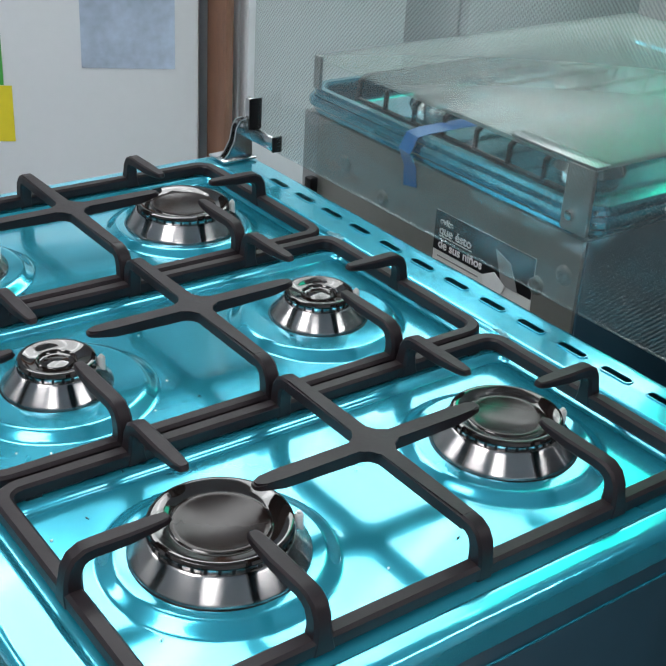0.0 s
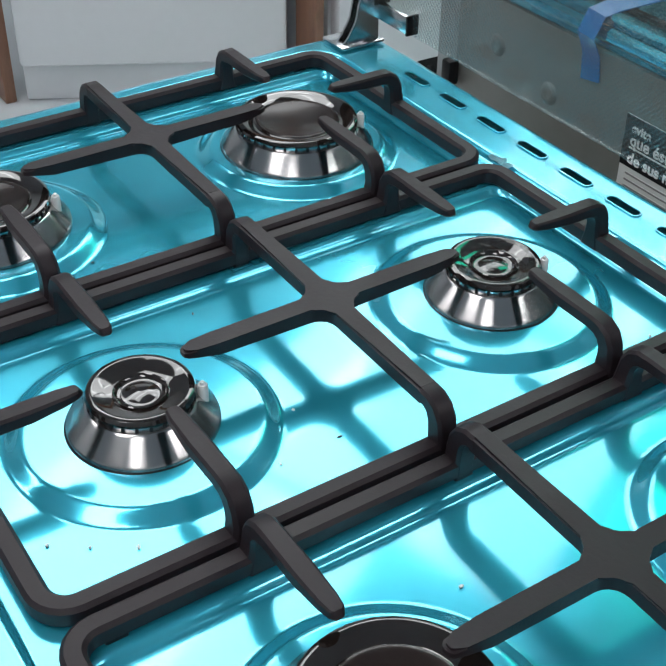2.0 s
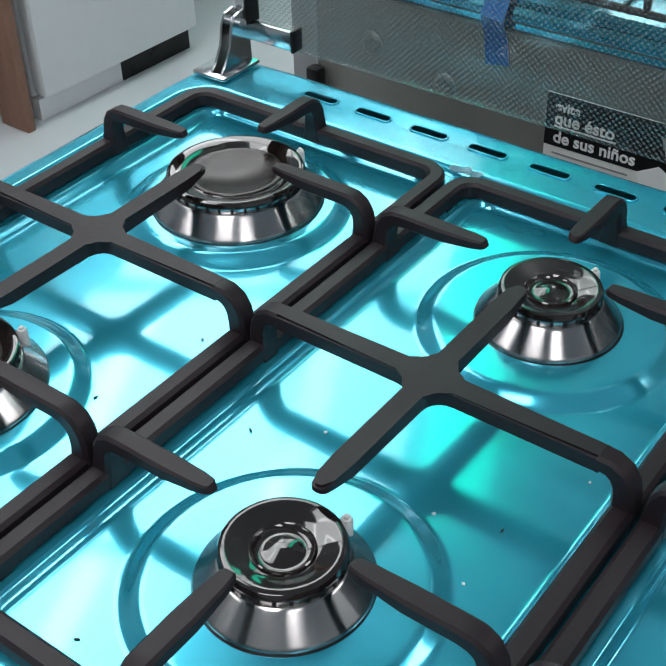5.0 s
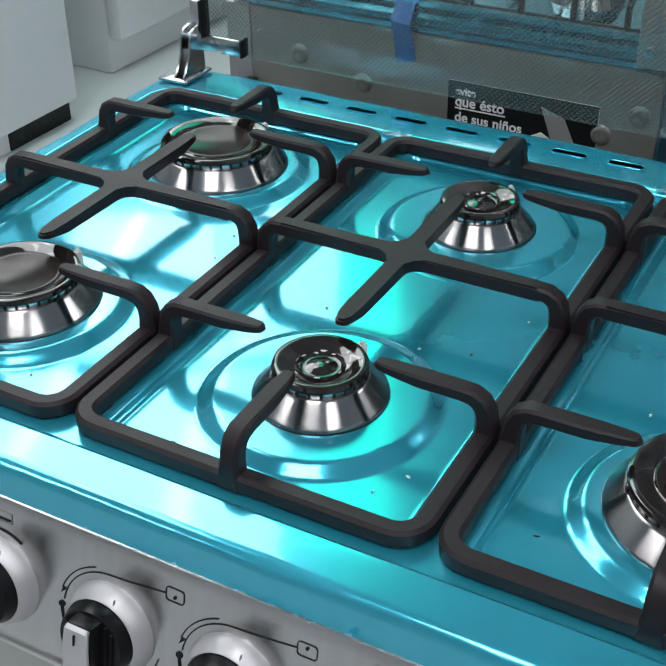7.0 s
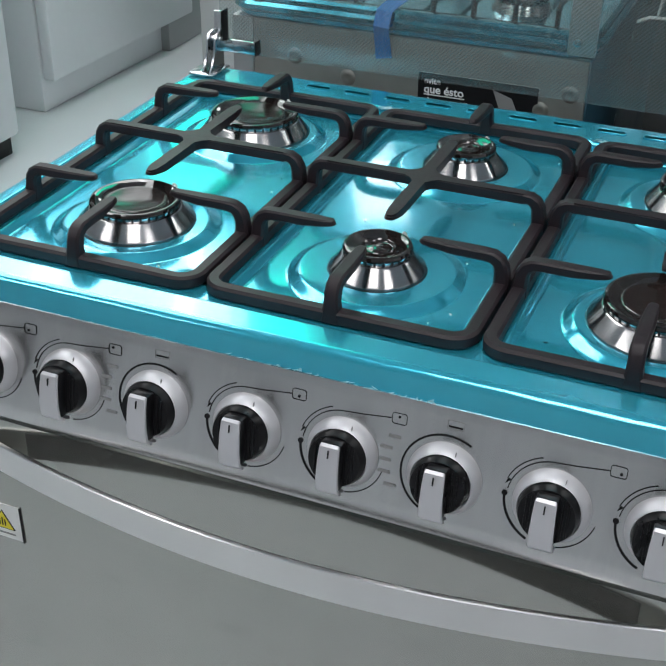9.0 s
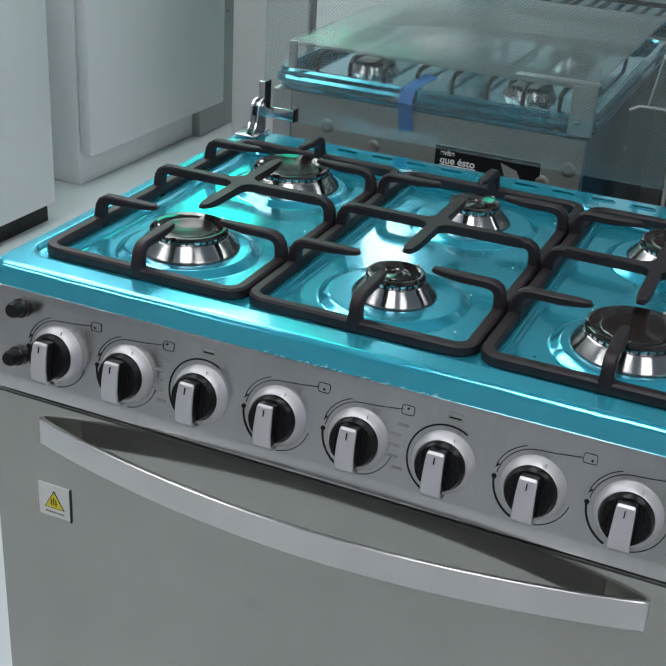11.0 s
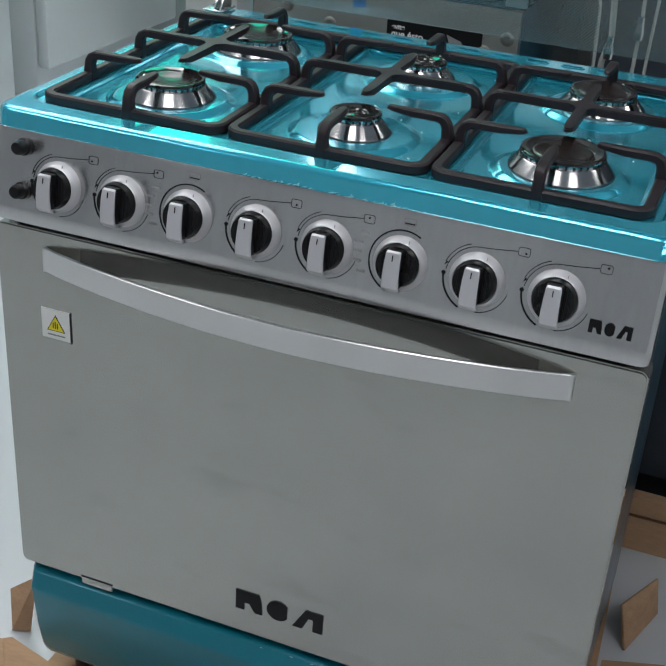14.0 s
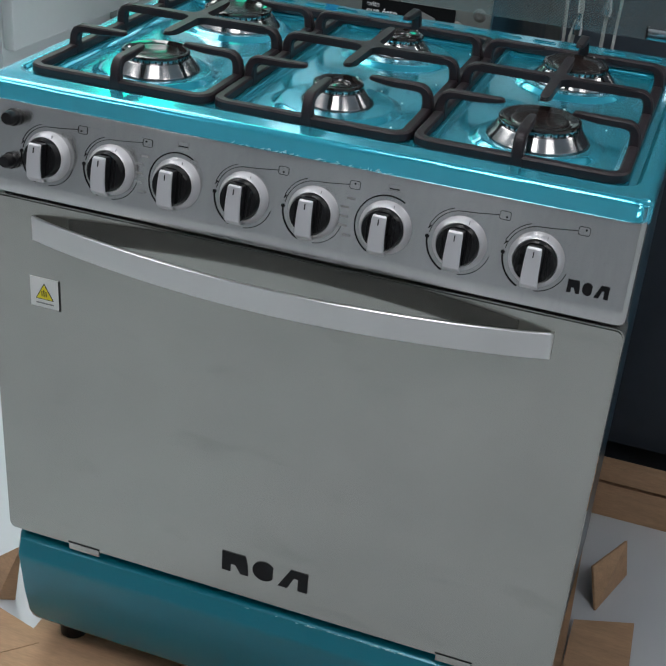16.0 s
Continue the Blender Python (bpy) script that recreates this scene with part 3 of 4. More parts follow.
for hx in (0.087, 0.632):
    part("hinge_tab", box(hx, hx + 0.048, DOOR_Y - 0.001, DOOR_Y + 0.03, 0.236, 0.2475, 0.001), DOOR_STEEL, door, "small steel hinge tab")
    part("hinge_slot", box(hx - 0.001, hx + 0.049, DOOR_Y - 0.0006, DOOR_Y + 0.02, 0.2475, 0.2495), DARK_HOLE, door, smooth=False)


# drawer front: a curved sheet
def drawer_front():
    bm = bmesh.new()
    prof = [(0.020, 0.231), (0.006, 0.231), (-0.008, 0.2290), (-0.013, 0.2255), (-0.0165, 0.214), (-0.0205, 0.204), (-0.0218, 0.199), (-0.0205, 0.191), (-0.013, 0.125), (-0.004, 0.078), (0.003, 0.062), (0.016, 0.056), (0.030, 0.056)]
    xs = [-0.004, -0.002, 0.004, 0.014, 0.2, 0.4, 0.6, 0.758, 0.768, 0.774, 0.776]
    pull = [0.030, 0.012, 0.003, 0, 0, 0, 0, 0, 0.003, 0.012, 0.030]
    rings = [[bm.verts.new((x, min(0.030, y + p), z)) for y, z in prof] for x, p in zip(xs, pull)]
    for a, b in zip(rings, rings[1:]):
        for k in range(len(prof) - 1):
            bm.faces.new((a[k], a[k + 1], b[k + 1], b[k]))
    bmesh.ops.remove_doubles(bm, verts=bm.verts, dist=1e-5)
    bmesh.ops.recalc_face_normals(bm, faces=bm.faces)
    return bm


drawer = part("drawer_front", drawer_front(), DRAWER_TEAL, stove, "teal film-covered lower drawer front")
for fx in (0.05, 0.72):
    for fy in (0.05, 0.50):
        part("foot", lathe([(0.022, 0.012), (0.022, 0.03), (0.014, 0.034), (0.014, 0.075), (0, 0.075)], 16, (fx, fy, 0)), BLACK, stove)

# ragged cut edge of the film along the front
def ragged_film(x0, x1, busy0, busy1, y, z0, seed):
    """Upright shreds of cut film along a front edge, dense between two places."""
    rr = random.Random(seed)
    bm = bmesh.new()
    x = x0
    while x < x1:
        busy = busy0 < x < busy1
        w = rr.uniform(0.0015, 0.006)
        h = rr.uniform(0.0006, 0.0042 if busy else 0.0014)
        z = z0 + rr.uniform(0.0, 0.002)
        lean = rr.uniform(-0.004, 0.006)
        a, b = bm.verts.new((x, y, z)), bm.verts.new((x + w, y, z + rr.uniform(-0.0005, 0.0005)))
        c, d = bm.verts.new((x + w * 0.75 + lean, y - 0.0007 - rr.uniform(0, 0.0015), z + h)), bm.verts.new((x + w * 0.4 + lean, y - 0.0007, z + h * 0.8))
        bm.faces.new((a, b, c, d))
        x += w * rr.uniform(0.6, 1.6) if busy else w + rr.uniform(0.006, 0.05)
    return bm


part("film_edge", ragged_film(0.03, 0.75, 0.27, 0.50, -0.0042, 0.8890, 5), FILM_CLEAR, hob, "torn ragged edge of the film", smooth=False)["kind"] = "stuff"
part("film_edge", ragged_film(0.36, 0.66, 0.42, 0.60, -0.0150, 0.2265, 9), FILM_CLEAR, drawer, "torn ragged edge of the film", smooth=False)["kind"] = "stuff"

# burners: things that lift off the hob
def burner(x, y, rc, rb, igniter):
    big = rc > 0.04
    t = thing("burner", ("large" if big else "small") + " gas burner with spun aluminium body and dark enamel cap", "burner", "burners of the hob", (x, y, 0.9048))
    part("seat_ring", lathe([(rb + 0.001, 0.0), (rb + 0.0012, 0.0012), (rb - 0.001, 0.002), (rb - 0.004, 0.002)], 56), BLACK, t)
    part("burner_body", lathe([(rb, 0.001), (rb, 0.0028), (rb - 0.0003, 0.0036), (rb - 0.0010, 0.0046), (rc + 0.0024, 0.0160), (rc + 0.0017, 0.0168), (rc + 0.0008, 0.0172), (rc - 0.002, 0.0166), (0, 0.0166)], 64), CONE, t, "spun aluminium cone")
    part("port_ring", lathe([(rc - 0.0010, 0.0160), (rc - 0.0008, 0.0168), (rc - 0.0004, 0.0212), (rc - 0.001, 0.0216), (rc - 0.004, 0.0216)], 48), CONE, t, "bright flame port ring")
    n = 34 if big else 24
    ports = bmesh.new()
    for k in range(n):
        a = 2 * math.pi * k / n
        q = box(rc - 0.003, rc + 0.0001, -0.0009, 0.0009, 0.0176, 0.0216)
        upright(q, Matrix.Rotation(a, 4, "Z"))
        tmp = bpy.data.meshes.new("tmp")
        q.to_mesh(tmp)
        q.free()
        ports.from_mesh(tmp)
        bpy.data.meshes.remove(tmp)
    part("burner_crown", ports, DARK_HOLE, t, "ring of dark flame notches", smooth=False)["kind"] = "stuff"
    if big:
        prof = [(rc - 0.002, 0.0210), (rc + 0.0008, 0.0214), (rc + 0.0012, 0.0226), (rc + 0.0004, 0.0246), (rc - 0.0012, 0.0254), (rc - 0.0030, 0.0254), (rc * 0.74, 0.0226), (rc * 0.72, 0.0222), (rc * 0.705, 0.0224), (rc * 0.69, 0.0230), (rc * 0.66, 0.0231)]
        cap = part("burner_cap", lathe(prof, 64), ENAMEL, t, "dark gloss enamel cap")
        part("cap_centre", lathe([(rc * 0.695, 0.0222), (rc * 0.685, 0.0232), (rc * 0.66, 0.0234), (rc * 0.60, 0.0228), (rc * 0.5, 0.0220), (rc * 0.4, 0.02135), (rc * 0.3, 0.0209), (rc * 0.2, 0.02055), (rc * 0.1, 0.02035), (0, 0.0203)], 48), CAP_PLATE, cap, "satin sunken centre")
    else:
        prof = [(rc - 0.002, 0.0210), (rc + 0.0008, 0.0214), (rc + 0.0012, 0.0228), (rc + 0.0002, 0.0252), (rc - 0.0014, 0.0260), (rc - 0.0034, 0.0258), (rc * 0.70, 0.0235), (rc * 0.56, 0.0224), (rc * 0.52, 0.0222)]
        cap = part("burner_cap", lathe(prof, 56), ENAMEL, t, "dark gloss enamel cap")
        part("cap_centre", lathe([(rc * 0.53, 0.0216), (rc * 0.525, 0.0232), (rc * 0.505, 0.0237), (rc * 0.48, 0.0233), (rc * 0.44, 0.0214), (rc * 0.38, 0.0208), (rc * 0.30, 0.0214), (rc * 0.18, 0.0223), (rc * 0.08, 0.0227), (0, 0.0228)], 48), ENAMEL, cap, "domed bright-rimmed centre")
    ax = radians(igniter)
    part("igniter", lathe([(0.0032, 0.004), (0.0032, 0.0215), (0.0026, 0.0228), (0.0014, 0.0228), (0.0014, 0.0245), (0, 0.0245)], 12, ((rc + 0.0045) * math.cos(ax), (rc + 0.0045) * math.sin(ax), 0)), CERAMIC, t, "white ceramic igniter pin")
    return t


for bx, by, rc, rb in BURNERS:
    burner(bx, by, rc, rb, 68)


# pan supports: cast iron grates, one over each pair of burners
GW, GY0, GY1 = 0.1200, 0.047, 0.508
RAIL_Z, TOP = 0.9125, 0.945


def finger(path_xy, wide=0.0125):
    """A bar that climbs from the rail with a bent elbow and tapers to a blunt tip. path_xy: root on the rail, tip."""
    (ax, ay), (bx, by) = path_xy
    d = Vector((bx - ax, by - ay, 0))
    ln = d.length
    d.normalize()
    pts, ws, hs = [], [], []
    prof = [(0.000, 0.908, 0.0185, 0.014), (0.000, 0.916, 0.0150, 0.0135), (0.0005, 0.924, 0.0125, 0.0125), (0.0015, 0.931, 0.0125, 0.012), (0.0045, 0.9365, 0.0125, 0.0115), (0.0095, 0.9395, 0.0125, 0.0105), (0.016, 0.9402, 0.0122, 0.0095)]
    for u, z, w, h in prof:
        pts.append(Vector((ax, ay, z)) + d * u)
        ws.append(wide * w / 0.0125)
        hs.append(h)
    for u, w, h in ((ln - 0.030, 1.0, 0.0092), (ln - 0.010, 0.84, 0.0068), (ln - 0.0025, 0.66, 0.0056), (ln - 0.0006, 0.46, 0.0048), (ln, 0.26, 0.0040)):
        pts.append(Vector((ax, ay, 0.9449 - h / 2)) + d * u)
        ws.append(wide * w)
        hs.append(h)
    up = d * -1.0
    bm = bmesh.new()
    rings = []
    side = d.cross(Vector((0, 0, 1)))
    for i, p in enumerate(pts):
        a, b = pts[max(i - 1, 0)], pts[min(i + 1, len(pts) - 1)]
        t = (b - a).normalized()
        u = side.cross(t).normalized()
        w, h = ws[i] / 2, hs[i] / 2
        c = min(w, h) * 0.35
        rings.append([bm.verts.new(p + side * sx + u * sz) for sx, sz in ((-w + c, h), (w - c, h), (w, h - c), (w, -h + c), (w - c, -h), (-w + c, -h), (-w, -h + c), (-w, h - c))])
    for r, q in zip(rings, rings[1:]):
        for k in range(8):
            bm.faces.new((r[k], r[(k + 1) % 8], q[(k + 1) % 8], q[k]))
    bm.faces.new(rings[0])
    bm.faces.new(rings[-1])
    bmesh.ops.recalc_face_normals(bm, faces=bm.faces)
    return bm


def cross_bar():
    """The middle of a grate in one casting: a bar from side to side and two tapered fingers, with rounded inner corners."""
    w, r, t = 0.0062, 0.011, 0.027
    yf, yb = ROW_F - MID + t, ROW_B - MID - t

    def fillet(cx, cy, a0, a1):
        return [(cx + r * math.cos(radians(a0 + (a1 - a0) * k / 5)), cy + r * math.sin(radians(a0 + (a1 - a0) * k / 5))) for k in range(6)]
    ex = 0.100
    o = [(ex, w)] + fillet(w + r, w + r, 270, 180) + [(w, yb - 0.022), (w * 0.84, yb - 0.008), (w * 0.70, yb - 0.0025), (w * 0.42, yb - 0.0005), (0, yb), (-w * 0.42, yb - 0.0005), (-w * 0.70, yb - 0.0025), (-w * 0.84, yb - 0.008), (-w, yb - 0.022)]
    o += fillet(-w - r, w + r, 0, -90) + [(-ex, w), (-ex, -w)] + fillet(-w - r, -w - r, 90, 0)
    o += [(-w, yf + 0.022), (-w * 0.84, yf + 0.008), (-w * 0.70, yf + 0.0025), (-w * 0.42, yf + 0.0005), (0, yf), (w * 0.42, yf + 0.0005), (w * 0.70, yf + 0.0025), (w * 0.84, yf + 0.008), (w, yf + 0.022)] + fillet(w + r, -w - r, 180, 90) + [(ex, -w)]
    bm = prism(o, 0.9352, TOP, 0.0016)
    for v in bm.verts:
        if v.co.z < 0.937 and abs(v.co.x) < 0.008:
            near = min(v.co.y - yf, yb - v.co.y)
            v.co.z += 0.0055 * max(0.0, 1.0 - near / 0.03)
    return upright(bm, Matrix.Translation((0, MID, 0)))


def elbow(sx):
    """The bent end of the cross bar, down to the side rail."""
    p = [(0.114, 0.908), (0.114, 0.916), (0.1135, 0.924), (0.1125, 0.931), (0.1095, 0.9365), (0.1045, 0.9395), (0.098, 0.9400)]
    bm = bmesh.new()
    rings = []
    pts = [Vector((sx * x, MID, z)) for x, z in p]
    for i, q in enumerate(pts):
        t = (pts[min(i + 1, 6)] - pts[max(i - 1, 0)]).normalized()
        side = Vector((0, 1, 0))
        u = side.cross(t).normalized()
        w, h = 0.0064, (0.0065, 0.0065, 0.0062, 0.006, 0.0056, 0.0052, 0.0048)[i]
        c = 0.0018
        rings.append([bm.verts.new(q + side * a + u * b) for a, b in ((-w + c, h), (w - c, h), (w, h - c), (w, -h + c), (w - c, -h), (-w + c, -h), (-w, -h + c), (-w, h - c))])
    for r, q in zip(rings, rings[1:]):
        for k in range(8):
            bm.faces.new((r[k], r[(k + 1) % 8], q[(k + 1) % 8], q[k]))
    bm.faces.new(rings[0])
    bm.faces.new(rings[-1])
    bmesh.ops.recalc_face_normals(bm, faces=bm.faces)
    return bm


def pan_support(x):
    t = thing("pan_support", "black cast iron pan support grate over two burners", "grate", "grates on the hob", (x, 0, 0))
    rail = [(a, b, RAIL_Z) for a, b in rounded_rect(-GW + 0.006, GW - 0.006, GY0 + 0.006, GY1 - 0.006, 0.016, 6)]
    part("frame", sweep(rail, [0.0125] * len(rail), [0.0125] * len(rail), closed=True, bevel=0.18), IRON, t)
    part("cross_bar", cross_bar(), IRON, t)
    r = GW - 0.006
    for s in (-1, 1):
        part("elbow", elbow(s), IRON, t)
        for y in (ROW_F, ROW_B):
            part("finger", finger(((s * r, y), (s * 0.040, y))), IRON, t)
        for y in (GY0 + 0.03, MID, GY1 - 0.03):
            part("foot", box(s * r - 0.006, s * r + 0.006, y - 0.006, y + 0.006, 0.9045, 0.909, 0.001), BLACK, t, "small rubber foot")
    part("finger", finger(((0, GY0 + 0.006), (0, ROW_F - 0.034))), IRON, t)
    part("finger", finger(((0, GY1 - 0.006), (0, ROW_B + 0.034))), IRON, t)
    return t


grate = pan_support(COLS[1] - 0.001)
copy_thing(grate, pose(COLS[0] - 0.001, 0.0005, 0))
copy_thing(grate, pose(COLS[2] - 0.001, -0.0005, 0))


# raised glass lid with its two hinges
lid = thing("glass_lid", "raised clear glass lid with dotted film on the stove", "lid", at=(0.385, 0.574, 0.93))
pane = part("pane", box(-0.368, 0.372, -0.0025, 0.0025, 0.002, 0.50, 0.0008), GLASS, lid, "clear glass sheet")
pane.visible_shadow = False
for hx, s in ((0.018, 1), (0.752, -1)):
    hinge = part("hinge", box(hx - 0.385 - s * 0.022 if s > 0 else hx - 0.385 - 0.012, hx - 0.385 + 0.012 if s > 0 else hx - 0.385 + 0.022, -0.050, -0.004, -0.0165, -0.0135, 0.001), CHROME, lid, "chromed lid hinge")
    u = hx - 0.385
    web = [(-0.046, -0.014), (-0.040, -0.008), (-0.032, 0.006), (-0.029, 0.022), (-0.024, 0.030), (-0.014, 0.032), (-0.008, 0.026), (-0.007, -0.014)]
    for off in (-0.005, 0.005):
        bm = prism(web, off - 0.0011, off + 0.0011)
        upright(bm, Matrix(((0, 0, 1, u), (1, 0, 0, 0), (0, 1, 0, 0), (0, 0, 0, 1))))
        part("hinge_cheek", bm, CHROME, hinge)
    part("hinge_pin", upright(lathe([(0, -0.009), (0.0045, -0.009), (0.0045, 0.009), (0, 0.009)], 14), Matrix.Translation((u, -0.019, 0.022)) @ Matrix.Rotation(math.pi / 2, 4, "Y")), CHROME, hinge)
    part("clamp", box(u - 0.004, u + 0.006, -0.012, -0.005, 0.004, 0.055, 0.0008), CHROME, hinge, "upright glass clamp")
    x0, x1 = (u - 0.004, u + 0.050) if s > 0 else (u - 0.050, u + 0.004)
    part("clamp", box(x0, x1, -0.008, -0.003, 0.004, 0.020, 0.0008), CHROME, hinge, "level glass clamp")
    ex = x1 if s > 0 else x0
    part("clamp_end", box(ex - 0.001, ex + 0.0012, -0.0085, 0.004, 0.003, 0.021), BLACK, hinge, smooth=False)
    part("clamp_edge", box(u + 0.006, u + 0.0075, -0.0125, 0.004, 0.018, 0.055), BLACK, hinge, smooth=False)


# ---- the second stove, with its back to the first ----
SX0, SX1, SY0, SY1, SZ = -0.020, 0.462, 0.668, 1.25, 0.978
stove_b = thing("gas_stove", "smaller four-burner stove with closed glass lid and taped film", "stove", at=(0, 0, 0))
part("back_panel", box(SX0 + 0.036, SX1 - 0.004, SY0, SY0 + 0.012, 0.12, SZ - 0.03, 0.001), GALV, stove_b, "grey galvanised back sheet")
part("side_panel", box(SX0 + 0.004, SX0 + 0.034, SY0 + 0.002, SY1 - 0.01, 0.12, SZ - 0.03, 0.001), GREY_APPLIANCE, stove_b, "grey steel side")
part("side_panel", box(SX1 - 0.004, SX1 - 0.001, SY0 + 0.004, SY1 - 0.01, 0.12, SZ - 0.03, 0.001), SIDE_PAINT, stove_b, "dark painted side")
part("oven_body", box(SX0 + 0.036, SX1 - 0.006, SY0 + 0.014, SY1 - 0.012, 0.13, SZ - 0.035), DARK_HOLE, stove_b, "dark oven body", smooth=False)
for rz, rw, rh, out in ((SZ - 0.003, 0.015, 0.012, -0.002), (SZ - 0.0135, 0.019, 0.014, 0.001), (SZ - 0.0240, 0.014, 0.011, -0.003)):
    rim_path = [(a, b, rz) for a, b in rounded_rect(SX0 + 0.008 - out, SX1 - 0.002 + out, SY0 + 0.003 - out, SY1 + out, 0.03, 6)]
    part("hob_rim", sweep(rim_path, [rw] * len(rim_path), [rh] * len(rim_path), closed=True, bevel=0.29), REAR_FILM, stove_b, "rolled ridge of the rim in turquoise film")
part("hob_top", box(SX0 + 0.02, SX1 - 0.014, SY0 + 0.014, SY1 - 0.01, SZ - 0.034, SZ - 0.014), REAR_FILM, stove_b, "turquoise film on the hob")
for px in (0.06, 0.36):
    part("foot", box(px, px + 0.04, SY0 + 0.03, SY0 + 0.07, 0.02, 0.12), BLACK, stove_b)
    part("foot", box(px, px + 0.04, SY1 - 0.09, SY1 - 0.05, 0.02, 0.12), BLACK, stove_b)
wire = thing("pan_support", "black wire pan support under the closed glass lid", "grate", at=(0, 0, 0))
for k in range(8):
    gx = SX0 + 0.055 + k * 0.053
    pts = [(gx, SY0 + 0.045, SZ - 0.012), (gx, SY0 + 0.046, SZ + 0.012), (gx, SY0 + 0.056, SZ + 0.018), (gx, SY1 - 0.07, SZ + 0.018), (gx, SY1 - 0.06, SZ - 0.010)]
    part("wire", sweep(pts, [0.006] * 5, [0.006] * 5, up=(1, 0.01, 0.02)), IRON, wire)
for gy in (SY0 + 0.045, SY0 + 0.25, SY1 - 0.06):
    part("wire", sweep([(SX0 + 0.05, gy, SZ - 0.010), (SX1 - 0.04, gy, SZ - 0.010)], [0.006] * 2, [0.006] * 2), IRON, wire)
for gx, gy in ((0.09, 0.80), (0.34, 0.80), (0.09, 1.05), (0.34, 1.05)):
    t = thing("burner", "small gas burner under the closed glass lid", "burner", "burners under the closed lid", (gx, gy, SZ - 0.014))
    part("burner_body", lathe([(0.04, 0), (0.034, 0.012), (0, 0.012)], 28), CONE, t)
    part("burner_cap", lathe([(0.032, 0.012), (0.032, 0.018), (0, 0.019)], 28), ENAMEL, t)
lid_b = thing("glass_lid", "closed clear glass lid lying over the smaller stove", "lid", at=(0, 0, SZ + 0.040))
p2 = part("pane", box(0.010, SX1 - 0.005, SY0 - 0.004, SY1 - 0.02, 0.0, 0.005, 0.001), LID_GLASS, lid_b, "clear glass sheet")
p2.visible_shadow = False
hb = part("hinge", box(SX1 - 0.030, SX1 + 0.004, SY0 - 0.010, SY0 - 0.004, -0.062, 0.006, 0.002), GREY_APPLIANCE, lid_b, "grey steel lid hinge")
part("hinge_top", box(SX1 - 0.11, SX1 + 0.004, SY0 - 0.008, SY0 + 0.012, 0.0055, 0.009, 0.001), GREY_APPLIANCE, hb)
part("screw", upright(lathe([(0.006, 0), (0.005, 0.003), (0, 0.004)], 12), wall_plane(SY0 - 0.010) @ Matrix.Translation((SX1 - 0.018, -0.045, 0))), CHROME, hb)
part("hinge", box(0.012, 0.024, SY0 - 0.008, SY0 - 0.003, -0.035, 0.006, 0.001), GREY_APPLIANCE, lid_b, "grey steel lid hinge")
tape = thing("tape", "strip of blue tape holding the film on the rim", "tape", at=(0, 0, 0))
TX = 0.199
tp = [(TX + 0.001, SY0 - 0.003, 0.919), (TX - 0.002, SY0 - 0.003, 0.942), (TX, SY0 - 0.0145, SZ - 0.016), (TX + 0.001, SY0 - 0.006, SZ + 0.002), (TX + 0.002, SY0 + 0.010, SZ + 0.0045), (TX + 0.006, SY0 + 0.075, SZ + 0.006)]
part("strip", sweep(tp, [0.021] * 6, [0.0012] * 6, up=(0, -1, 0.6)), TAPE, tape)
stick = thing("sticker", "black and white printed safety sticker on the back sheet", "sticker", at=(0, 0, 0))
KX0, KX1, KZ1 = 0.247, 0.402, 0.908
part("sheet", box(KX0, KX1, SY0 - 0.0012, SY0 - 0.0002, 0.815, KZ1), LABEL_WHITE, stick, smooth=False)
part("dark_field", box(KX0, KX1, SY0 - 0.0018, SY0 - 0.0011, 0.862, KZ1), INK, stick, smooth=False)
wp = wall_plane(SY0 - 0.002)
for wd, sz, dz in (("evite", 0.011, 0.8945), ("que ésto", 0.015, 0.8825), ("de sus niños", 0.0145, 0.8660)):
    part("lettering", text_mesh(wd, sz, wp @ Matrix.Translation((KX0 + 0.008, dz, 0)), 0.0003), WHITE_INK, stick, "white lettering", smooth=False)
part("text_bar", box(KX0 + 0.008, KX0 + 0.062, SY0 - 0.0023, SY0 - 0.0017, 0.8795, 0.8808), WHITE_INK, stick, smooth=False)
for q in range(5):
    part("text_bar", box(KX0 + 0.008, KX0 + 0.075 - 0.006 * (q % 2), SY0 - 0.0018, SY0 - 0.0011, 0.855 - 0.006 * q, 0.8565 - 0.006 * q), GREY_INK, stick, smooth=False)
part("picture_shape", upright(prism([(KX0 + 0.098, 0.898), (KX0 + 0.122, 0.890), (KX0 + 0.136, 0.862), (KX0 + 0.112, 0.862)], 0, 0.0006), wp), GREY_INK, stick, smooth=False)
part("picture_shape", upright(prism([(KX0 + 0.082, 0.862), (KX0 + 0.10, 0.872), (KX0 + 0.118, 0.862), (KX0 + 0.112, 0.848), (KX0 + 0.088, 0.848)], 0.0006, 0.0012), wp), WHITE_INK, stick, smooth=False)


# ---- packing cardboard ----
def card_sheet(name, label, outline, z0, z1, mat, m=Matrix(), group="packing cardboard"):
    t = thing(name, label, "cardboard", group, (0, 0, 0))
    bm = prism(outline, z0, z1)
    part("sheet", upright(bm, m), mat, t, smooth=False)
    return t


